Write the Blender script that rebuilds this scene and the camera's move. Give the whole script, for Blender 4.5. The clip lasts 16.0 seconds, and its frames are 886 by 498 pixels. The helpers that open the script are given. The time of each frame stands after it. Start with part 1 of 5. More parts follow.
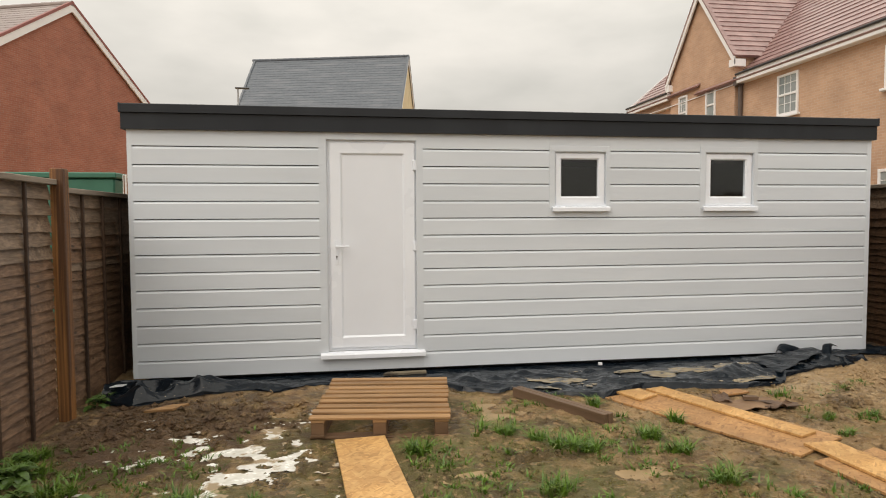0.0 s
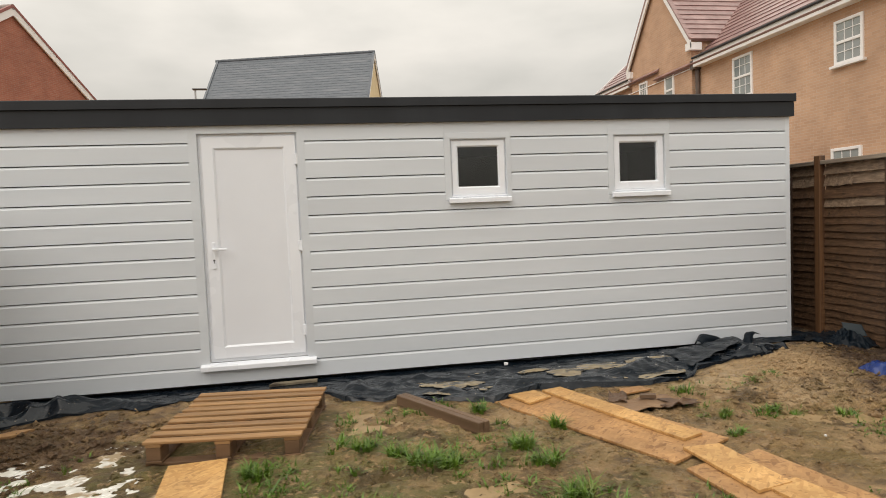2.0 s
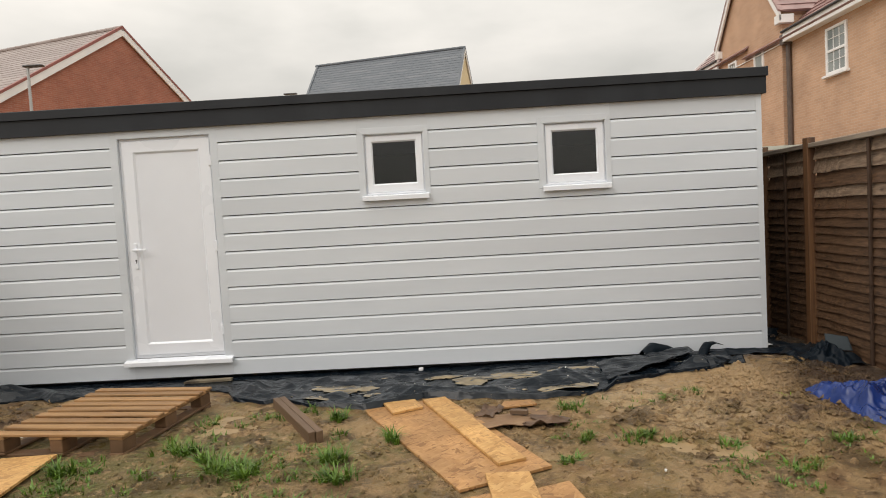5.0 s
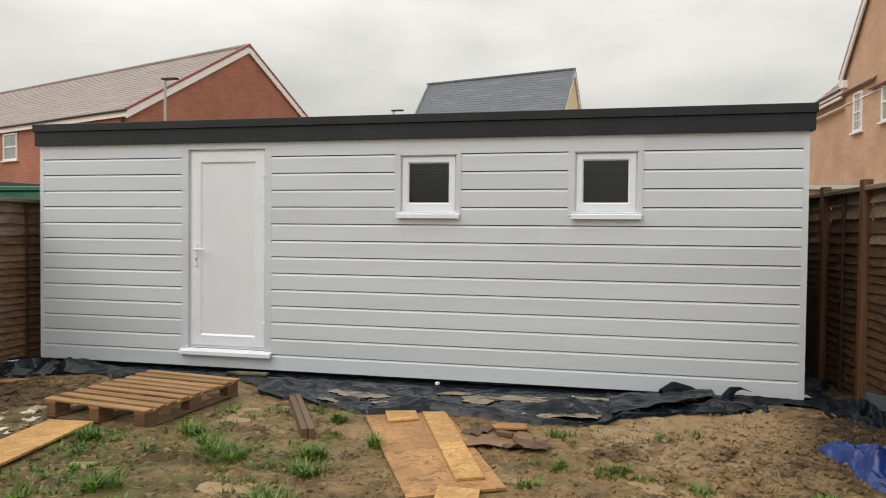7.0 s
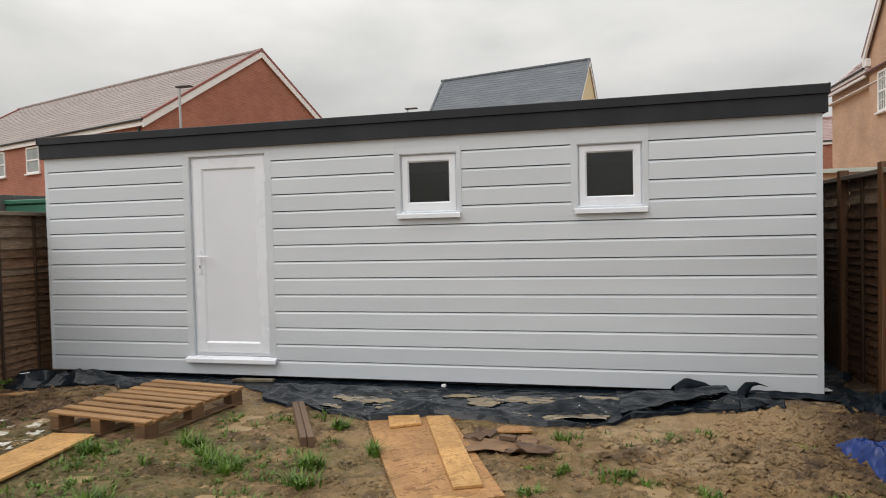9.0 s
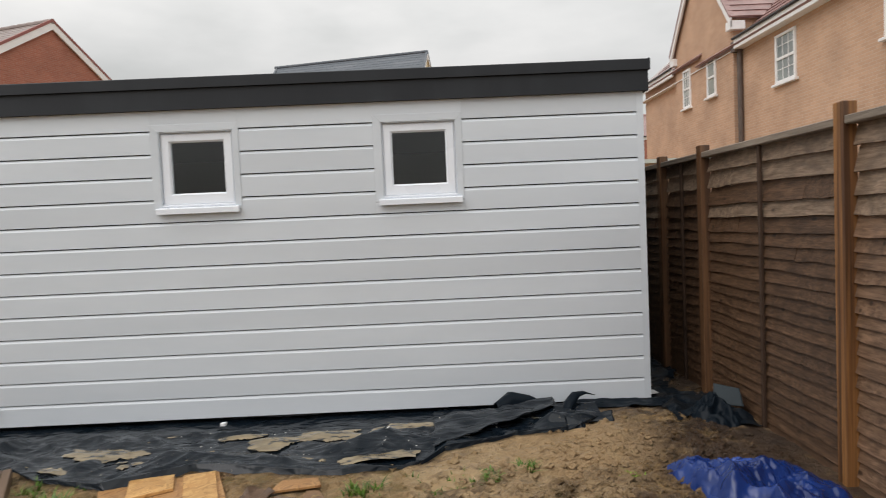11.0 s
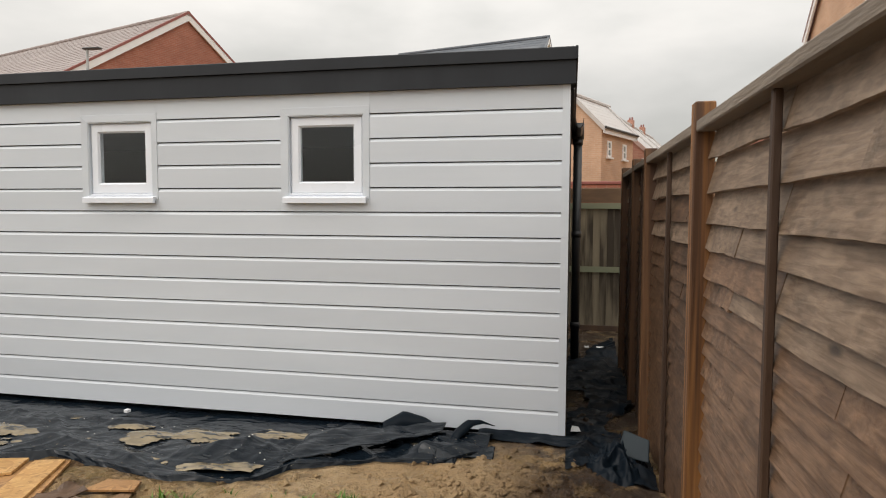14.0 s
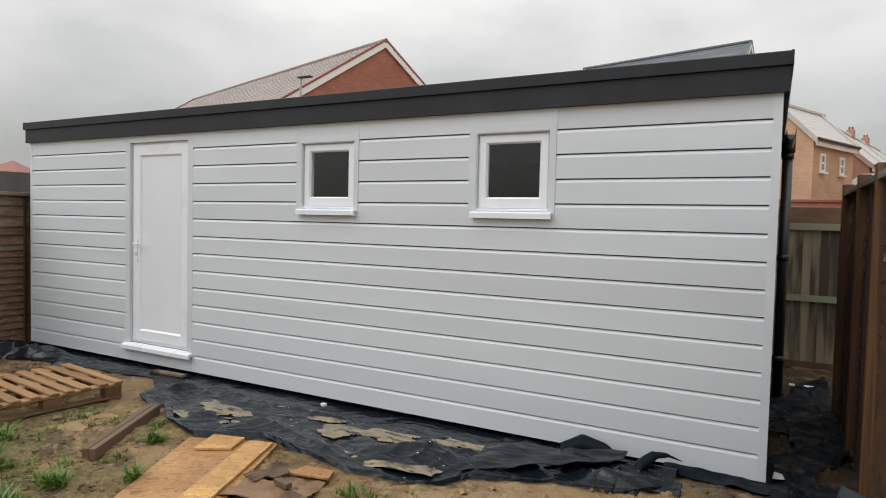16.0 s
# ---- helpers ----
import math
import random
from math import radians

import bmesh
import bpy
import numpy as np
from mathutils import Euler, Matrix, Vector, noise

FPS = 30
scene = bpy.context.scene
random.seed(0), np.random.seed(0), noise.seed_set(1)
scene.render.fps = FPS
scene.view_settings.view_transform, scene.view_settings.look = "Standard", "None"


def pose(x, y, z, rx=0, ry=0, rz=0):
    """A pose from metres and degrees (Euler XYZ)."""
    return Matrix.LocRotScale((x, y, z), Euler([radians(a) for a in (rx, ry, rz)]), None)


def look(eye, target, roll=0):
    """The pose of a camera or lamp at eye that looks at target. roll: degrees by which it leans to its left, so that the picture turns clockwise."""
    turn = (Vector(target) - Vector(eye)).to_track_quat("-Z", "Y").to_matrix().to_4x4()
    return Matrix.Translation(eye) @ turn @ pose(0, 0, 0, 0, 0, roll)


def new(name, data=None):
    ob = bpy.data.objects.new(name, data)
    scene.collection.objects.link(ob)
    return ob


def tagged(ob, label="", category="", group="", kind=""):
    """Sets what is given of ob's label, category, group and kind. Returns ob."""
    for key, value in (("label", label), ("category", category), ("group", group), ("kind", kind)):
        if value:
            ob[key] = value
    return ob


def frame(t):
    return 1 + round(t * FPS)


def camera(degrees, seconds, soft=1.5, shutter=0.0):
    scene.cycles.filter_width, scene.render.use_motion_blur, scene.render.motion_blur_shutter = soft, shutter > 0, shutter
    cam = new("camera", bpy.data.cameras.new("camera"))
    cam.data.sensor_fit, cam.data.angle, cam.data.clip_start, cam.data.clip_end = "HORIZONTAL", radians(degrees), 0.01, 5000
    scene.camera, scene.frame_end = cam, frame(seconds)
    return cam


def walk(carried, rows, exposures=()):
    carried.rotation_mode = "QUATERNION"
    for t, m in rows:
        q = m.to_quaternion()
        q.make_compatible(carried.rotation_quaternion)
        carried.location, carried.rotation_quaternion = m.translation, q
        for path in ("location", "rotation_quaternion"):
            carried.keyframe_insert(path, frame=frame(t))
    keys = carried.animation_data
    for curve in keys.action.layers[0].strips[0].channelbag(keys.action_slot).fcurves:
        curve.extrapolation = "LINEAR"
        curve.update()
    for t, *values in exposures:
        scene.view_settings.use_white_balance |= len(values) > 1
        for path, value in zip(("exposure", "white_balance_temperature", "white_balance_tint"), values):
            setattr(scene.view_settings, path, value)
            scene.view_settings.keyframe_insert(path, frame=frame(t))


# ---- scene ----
cam = camera(71.1, 16.0, soft=0.95, shutter=0.35)
PATH = [
    (0, (0.217, -0.187, 1.509), (0.512, 1.789, 1.41), -0.3),
    (0.5, (0.373, -0.107, 1.507), (0.698, 1.862, 1.374), -1.4),
    (1, (0.529, 0.011, 1.506), (0.886, 1.976, 1.389), -1.8),
    (1.5, (0.858, 0.037, 1.487), (1.192, 2.006, 1.385), -2.3),
    (2, (1.193, 0.084, 1.471), (1.529, 2.052, 1.359), -2.4),
    (2.5, (1.483, 0.165, 1.471), (1.838, 2.131, 1.356), -3.4),
    (3, (1.857, 0.125, 1.45), (2.147, 2.103, 1.392), -2.1),
    (3.5, (2.174, 0.144, 1.433), (2.395, 2.13, 1.37), -2.3),
    (4, (2.507, 0.193, 1.425), (2.651, 2.185, 1.31), -3.4),
    (6.3, (3.745, 0.195, 1.386), (3.473, 2.174, 1.284), -0.8),
    (6.5, (3.807, 0.159, 1.387), (3.511, 2.135, 1.313), -0.5),
    (7, (3.912, 0.082, 1.413), (3.525, 2.044, 1.368), 0.6),
    (7.5, (4.047, 0.032, 1.435), (3.53, 1.964, 1.391), 0.4),
    (8, (4.053, 0.026, 1.43), (3.518, 1.954, 1.406), 0.3),
    (10.3, (4.203, 0.906, 1.45), (3.884, 2.877, 1.345), -4.3),
    (10.5, (4.241, 1.024, 1.442), (3.946, 3.0, 1.365), -4.3),
    (11, (4.367, 1.271, 1.44), (4.39, 3.269, 1.348), -2.5),
    (11.5, (4.545, 1.369, 1.427), (4.614, 3.367, 1.398), -3.0),
    (12, (5.001, 1.439, 1.462), (4.737, 3.416, 1.309), -2.1),
    (12.5, (5.366, 1.556, 1.45), (4.976, 3.515, 1.358), -0.5),
    (13, (5.688, 1.641, 1.531), (5.3, 3.592, 1.328), -3.9),
    (13.5, (5.927, 1.745, 1.494), (5.561, 3.698, 1.265), -1.9),
    (14, (6.005, 1.797, 1.529), (5.6, 3.751, 1.403), 0.2),
    (14.5, (6.007, 1.808, 1.538), (5.45, 3.726, 1.427), -0.1),
    (15, (5.991, 1.805, 1.536), (5.274, 3.669, 1.435), 0.1),
    (15.5, (5.978, 1.803, 1.532), (5.131, 3.612, 1.438), 0.5),
    (16, (5.959, 1.785, 1.533), (5.023, 3.55, 1.448), 1.4),
]
LOOK = [(0, 0.05, 7000, 13), (3.5, 0.02, 6900, 13), (4.2, 0.03, 6870, 13), (6.5, 0.10, 6700, 12), (7, 0.0, 6650, 11), (8, -0.13, 6550, 12), (10.5, -0.03, 6430, 13), (11, -0.03, 6400, 13), (11.5, 0.10, 6480, 13), (12, 0.07, 6550, 13), (12.5, 0.02, 6620, 13), (13, 0.09, 6680, 13), (13.5, 0.12, 6670, 13), (14.5, 0.11, 6620, 13), (15.5, 0.06, 6480, 13), (16, -0.02, 6380, 12)]
walk(cam, [(t, look(eye, target, roll)) for t, eye, target, roll in PATH], LOOK)


# ---- light ----
world = bpy.data.worlds.new("overcast")
scene.world = world
world.use_nodes = True
wt = world.node_tree
wt.nodes.clear()


def node(nt, kind, **values):
    n = nt.nodes.new(kind)
    for k, v in values.items():
        if k.startswith("i_"):
            n.inputs[int(k[2:])].default_value = v
    return n


def mixed(nt, fac, a, b, mode="MIX"):
    m = nt.nodes.new("ShaderNodeMix")
    m.data_type, m.blend_type = "RGBA", mode
    for i, v in ((0, fac), (6, a), (7, b)):
        if isinstance(v, bpy.types.NodeSocket):
            nt.links.new(v, m.inputs[i])
        elif i == 0:
            m.inputs[0].default_value = v
        else:
            m.inputs[i].default_value = (*v, 1)
    return m.outputs[2]


def math_node(nt, op, a, b=0.0):
    m = nt.nodes.new("ShaderNodeMath")
    m.operation = op
    for i, v in ((0, a), (1, b)):
        if isinstance(v, bpy.types.NodeSocket):
            nt.links.new(v, m.inputs[i])
        else:
            m.inputs[i].default_value = v
    return m.outputs[0]


def ramp(nt, fac, stops, interp="LINEAR"):
    r = nt.nodes.new("ShaderNodeValToRGB")
    r.color_ramp.interpolation = interp
    while len(r.color_ramp.elements) < len(stops):
        r.color_ramp.elements.new(0.5)
    for e, (p, c) in zip(r.color_ramp.elements, stops):
        e.position = p
        e.color = (*c, 1) if isinstance(c, tuple) else (c, c, c, 1)
    nt.links.new(fac, r.inputs[0])
    return r.outputs[0]


SUN_EL, SUN_ROT = radians(52), radians(205)
SKY = 1.0
sky = wt.nodes.new("ShaderNodeTexSky")
sky.sky_type, sky.sun_disc = "NISHITA", False
sky.sun_elevation, sky.sun_rotation = SUN_EL, SUN_ROT
sky.air_density, sky.dust_density = 1.0, 3.0
wco = wt.nodes.new("ShaderNodeTexCoord")
sep = wt.nodes.new("ShaderNodeSeparateXYZ")
wt.links.new(wco.outputs["Generated"], sep.inputs[0])
up = math_node(wt, "MAXIMUM", sep.outputs[2], 0.0)
wmap = wt.nodes.new("ShaderNodeMapping")
wmap.inputs["Scale"].default_value = (1.0, 1.0, 2.6)
wt.links.new(wco.outputs["Generated"], wmap.inputs[0])
cl = wt.nodes.new("ShaderNodeTexNoise")
cl.inputs["Scale"].default_value, cl.inputs["Detail"].default_value, cl.inputs["Roughness"].default_value = 2.6, 5, 0.5
wt.links.new(wmap.outputs[0], cl.inputs["Vector"])
cloud = ramp(wt, cl.outputs["Fac"], [(0.28, (0.62, 0.63, 0.585)), (0.50, (0.81, 0.81, 0.76)), (0.68, (0.96, 0.95, 0.89))])
# an overcast sky is about three times as bright overhead as at the horizon
lift = math_node(wt, "ADD", math_node(wt, "MULTIPLY", up, 1.72), 0.455)
grey = mixed(wt, 1.0, cloud, lift, "MULTIPLY")
hint = mixed(wt, 0.012, grey, sky.outputs[0])
bg = wt.nodes.new("ShaderNodeBackground")
bg.inputs["Strength"].default_value = SKY
wt.links.new(hint, bg.inputs["Color"])
wo = wt.nodes.new("ShaderNodeOutputWorld")
wt.links.new(bg.outputs[0], wo.inputs["Surface"])

sun = new("sun", bpy.data.lights.new("sun", "SUN"))
sun.data.energy, sun.data.angle, sun.data.color = 0.9, radians(40), (1.0, 0.97, 0.93)
sun.matrix_world = look((-10, -8, 15), (1.5, 2, 0))

# ---- materials ----


def surf(name, c1, c2, rough=0.6, scale=8.0, detail=6.0, stretch=(1, 1, 1), bump=0.1, bscale=60.0, c3=None,
         scale3=1.2, lo3=0.5, hi3=0.65, rand=0.0, metal=0.0, rspan=0.12, coat=0.0, spec=0.5, space="Object"):
    """A surface of two tones at grain size, a third one in larger blotches, and fine relief."""
    m = bpy.data.materials.new(name)
    m.use_nodes = True
    nt = m.node_tree
    b = nt.nodes["Principled BSDF"]
    tc = nt.nodes.new("ShaderNodeTexCoord")
    mp = nt.nodes.new("ShaderNodeMapping")
    mp.inputs["Scale"].default_value = stretch
    nt.links.new(tc.outputs[space], mp.inputs[0])
    oi = nt.nodes.new("ShaderNodeObjectInfo")
    off = nt.nodes.new("ShaderNodeVectorMath")
    off.operation = "ADD"
    mul = math_node(nt, "MULTIPLY", oi.outputs["Random"], 37.0)
    nt.links.new(mp.outputs[0], off.inputs[0])
    nt.links.new(mul, off.inputs[1])
    n1 = node(nt, "ShaderNodeTexNoise")
    n1.inputs["Scale"].default_value, n1.inputs["Detail"].default_value = scale, detail
    nt.links.new(off.outputs[0], n1.inputs["Vector"])
    col = mixed(nt, ramp(nt, n1.outputs["Fac"], [(0.32, 0.0), (0.68, 1.0)]), c1, c2)
    if c3:
        n3 = node(nt, "ShaderNodeTexNoise")
        n3.inputs["Scale"].default_value, n3.inputs["Detail"].default_value = scale3, 5
        nt.links.new(off.outputs[0], n3.inputs["Vector"])
        col = mixed(nt, ramp(nt, n3.outputs["Fac"], [(lo3, 0.0), (hi3, 1.0)]), col, c3)
    if rand:
        hs = nt.nodes.new("ShaderNodeHueSaturation")
        nt.links.new(math_node(nt, "ADD", math_node(nt, "MULTIPLY", oi.outputs["Random"], rand), 1 - rand / 2), hs.inputs["Value"])
        nt.links.new(col, hs.inputs["Color"])
        col = hs.outputs[0]
    nt.links.new(col, b.inputs["Base Color"])
    n2 = node(nt, "ShaderNodeTexNoise")
    n2.inputs["Scale"].default_value, n2.inputs["Detail"].default_value = bscale, 4
    nt.links.new(off.outputs[0], n2.inputs["Vector"])
    nt.links.new(math_node(nt, "ADD", math_node(nt, "MULTIPLY", n1.outputs["Fac"], rspan * 2), rough - rspan), b.inputs["Roughness"])
    if bump:
        bp = nt.nodes.new("ShaderNodeBump")
        bp.inputs["Strength"].default_value, bp.inputs["Distance"].default_value = bump, 0.01
        nt.links.new(n2.outputs["Fac"], bp.inputs["Height"])
        nt.links.new(bp.outputs[0], b.inputs["Normal"])
    b.inputs["Metallic"].default_value = metal
    b.inputs["Specular IOR Level"].default_value = spec
    b.inputs["Coat Weight"].default_value = coat
    return m


def brick_mat(name, c1, c2, mortar):
    """Stretcher-bond brick in metres, on walls that stand along the local x or y."""
    m = bpy.data.materials.new(name)
    m.use_nodes = True
    nt = m.node_tree
    b = nt.nodes["Principled BSDF"]
    tc = nt.nodes.new("ShaderNodeTexCoord")
    s = nt.nodes.new("ShaderNodeSeparateXYZ")
    nt.links.new(tc.outputs["Object"], s.inputs[0])
    c = nt.nodes.new("ShaderNodeCombineXYZ")
    nt.links.new(math_node(nt, "ADD", s.outputs[0], s.outputs[1]), c.inputs[0])
    nt.links.new(s.outputs[2], c.inputs[1])
    br = nt.nodes.new("ShaderNodeTexBrick")
    br.inputs["Scale"].default_value = 1.0
    br.inputs["Brick Width"].default_value, br.inputs["Row Height"].default_value = 0.225, 0.075
    br.inputs["Mortar Size"].default_value, br.inputs["Mortar Smooth"].default_value = 0.006, 0.3
    br.inputs["Color1"].default_value, br.inputs["Color2"].default_value = (*c1, 1), (*c2, 1)
    br.inputs["Mortar"].default_value = (*mortar, 1)
    nt.links.new(c.outputs[0], br.inputs["Vector"])
    n = node(nt, "ShaderNodeTexNoise")
    n.inputs["Scale"].default_value, n.inputs["Detail"].default_value = 0.9, 6
    nt.links.new(tc.outputs["Object"], n.inputs["Vector"])
    col = mixed(nt, 1.0, br.outputs["Color"], ramp(nt, n.outputs["Fac"], [(0.3, 0.84), (0.7, 1.12)]), "MULTIPLY")
    nt.links.new(col, b.inputs["Base Color"])
    b.inputs["Roughness"].default_value = 0.85
    bp = nt.nodes.new("ShaderNodeBump")
    bp.inputs["Strength"].default_value, bp.inputs["Distance"].default_value = 0.5, 0.01
    nt.links.new(br.outputs["Fac"], bp.inputs["Height"])
    bp.invert = True
    nt.links.new(bp.outputs[0], b.inputs["Normal"])
    return m


def osb_mat(name, dark, mid, light):
    """Pressed strands of wood: long flakes that lie in all directions."""
    m = bpy.data.materials.new(name)
    m.use_nodes = True
    nt = m.node_tree
    b = nt.nodes["Principled BSDF"]
    tc = nt.nodes.new("ShaderNodeTexCoord")
    cols = None
    for i, ang in enumerate((0.2, 1.1, 2.3)):
        mp = nt.nodes.new("ShaderNodeMapping")
        turn = nt.nodes.new("ShaderNodeMapping")
        turn.inputs["Rotation"].default_value = (0, 0, ang)
        nt.links.new(tc.outputs["Object"], turn.inputs[0])
        mp.inputs["Scale"].default_value = (18, 60, 18)
        nt.links.new(turn.outputs[0], mp.inputs[0])
        v = nt.nodes.new("ShaderNodeTexVoronoi")
        v.inputs["Scale"].default_value = 1.0
        nt.links.new(mp.outputs[0], v.inputs["Vector"])
        sp = nt.nodes.new("ShaderNodeSeparateXYZ")
        nt.links.new(v.outputs["Color"], sp.inputs[0])
        one = ramp(nt, sp.outputs[0], [(0.0, dark), (0.22, mid), (1.0, light)])
        cols = one if cols is None else mixed(nt, ramp(nt, sp.outputs[1], [(0.45, 0.0), (0.55, 1.0)]), cols, one)
    n = node(nt, "ShaderNodeTexNoise")
    n.inputs["Scale"].default_value, n.inputs["Detail"].default_value = 2.5, 5
    nt.links.new(tc.outputs["Object"], n.inputs["Vector"])
    cols = mixed(nt, 1.0, cols, ramp(nt, n.outputs["Fac"], [(0.3, 0.72), (0.65, 1.1)]), "MULTIPLY")
    nt.links.new(cols, b.inputs["Base Color"])
    b.inputs["Roughness"].default_value = 0.5
    return m


def ground_mat():
    m = bpy.data.materials.new("wet_mud")
    m.use_nodes = True
    nt = m.node_tree
    b = nt.nodes["Principled BSDF"]
    tc = nt.nodes.new("ShaderNodeTexCoord")

    def noisy(scale, detail=6, rough=0.55):
        n = node(nt, "ShaderNodeTexNoise")
        n.inputs["Scale"].default_value, n.inputs["Detail"].default_value, n.inputs["Roughness"].default_value = scale, detail, rough
        nt.links.new(tc.outputs["Object"], n.inputs["Vector"])
        return n.outputs["Fac"]

    big, mid, fine = noisy(1.1), noisy(5.5, 8, 0.62), noisy(34, 8, 0.7)
    col = mixed(nt, ramp(nt, mid, [(0.36, 0.0), (0.58, 1.0)]), (0.215, 0.122, 0.055), (0.385, 0.250, 0.118))
    col = mixed(nt, ramp(nt, big, [(0.42, 0.0), (0.60, 0.9)]), col, (0.435, 0.292, 0.145))
    col = mixed(nt, ramp(nt, noisy(2.3, 8, 0.65), [(0.47, 0.0), (0.62, 0.65)]), col, (0.17, 0.128, 0.042))
    # dry-looking sand where the trench was filled
    ds = nt.nodes.new("ShaderNodeVectorMath")
    ds.operation = "DISTANCE"
    ds.inputs[1].default_value = (4.9, 5.1, 0)
    nt.links.new(tc.outputs["Object"], ds.inputs[0])
    near = math_node(nt, "ADD", ds.outputs["Value"], math_node(nt, "MULTIPLY", math_node(nt, "SUBTRACT", mid, 0.5), 3.0))
    col = mixed(nt, ramp(nt, near, [(0.7, 0.95), (1.7, 0.0)]), col, (0.56, 0.40, 0.225))
    # moss and flattened grass towards the west
    ds = nt.nodes.new("ShaderNodeVectorMath")
    ds.operation = "DISTANCE"
    ds.inputs[1].default_value = (0.6, 2.6, 0)
    nt.links.new(tc.outputs["Object"], ds.inputs[0])
    near = math_node(nt, "ADD", ds.outputs["Value"], math_node(nt, "MULTIPLY", math_node(nt, "SUBTRACT", noisy(2.7, 8, 0.66), 0.5), 9.0))
    col = mixed(nt, ramp(nt, math_node(nt, "DIVIDE", near, 4.0), [(0.30, 0.72), (0.62, 0.0)]), col, (0.115, 0.118, 0.030))
    # trodden, darker lumps all over
    col = mixed(nt, ramp(nt, noisy(3.1, 7, 0.6), [(0.38, 0.75), (0.47, 0.0)]), col, (0.105, 0.066, 0.030))
    col = mixed(nt, ramp(nt, noisy(9, 7, 0.62), [(0.37, 0.65), (0.45, 0.0)]), col, (0.100, 0.055, 0.025))
    col = mixed(nt, ramp(nt, noisy(17, 8, 0.68), [(0.55, 0.0), (0.61, 0.8)]), col, (0.47, 0.31, 0.165))
    # darker soil in four spots, the last with the passage's shade painted in, and a bank of sand
    for at, size, amount, tone in (((-1.3, 4.6, 0), 1.25, 0.8, 2.0), ((6.18, 4.80, 0), 1.0, 0.95, 1.4), ((5.2, 4.45, 0), 0.6, 0.3, 2.0), ((6.25, 8.0, 0), 3.4, 0.95, 0.8)):
        ds = nt.nodes.new("ShaderNodeVectorMath")
        ds.operation = "DISTANCE"
        ds.inputs[1].default_value = at
        nt.links.new(tc.outputs["Object"], ds.inputs[0])
        near = math_node(nt, "ADD", math_node(nt, "DIVIDE", ds.outputs["Value"], size), math_node(nt, "MULTIPLY", math_node(nt, "SUBTRACT", mid, 0.5), 2.2))
        col = mixed(nt, ramp(nt, near, [(0.5, amount), (1.0, 0.0)]), col, (0.054 * tone, 0.030 * tone, 0.016 * tone))
    ds = nt.nodes.new("ShaderNodeVectorMath")
    ds.operation = "DISTANCE"
    ds.inputs[1].default_value = (5.15, 5.25, 0)
    nt.links.new(tc.outputs["Object"], ds.inputs[0])
    near = math_node(nt, "ADD", math_node(nt, "DIVIDE", ds.outputs["Value"], 0.75), math_node(nt, "MULTIPLY", math_node(nt, "SUBTRACT", mid, 0.5), 1.8))
    col = mixed(nt, ramp(nt, near, [(0.45, 0.85), (1.0, 0.0)]), col, (0.50, 0.335, 0.175))
    # shade of the small crevices, painted dark where the fine relief is low
    col = mixed(nt, ramp(nt, fine, [(0.30, 0.8), (0.40, 0.0)]), col, (0.045, 0.028, 0.014))
    nt.links.new(col, b.inputs["Base Color"])
    wet = ramp(nt, noisy(1.9, 4), [(0.40, 0.62), (0.60, 0.20)])
    nt.links.new(wet, b.inputs["Roughness"])
    bp = nt.nodes.new("ShaderNodeBump")
    bp.inputs["Strength"].default_value, bp.inputs["Distance"].default_value = 1.0, 0.09
    nt.links.new(math_node(nt, "ADD", math_node(nt, "MULTIPLY", fine, 0.5), mid), bp.inputs["Height"])
    nt.links.new(bp.outputs[0], b.inputs["Normal"])
    return m


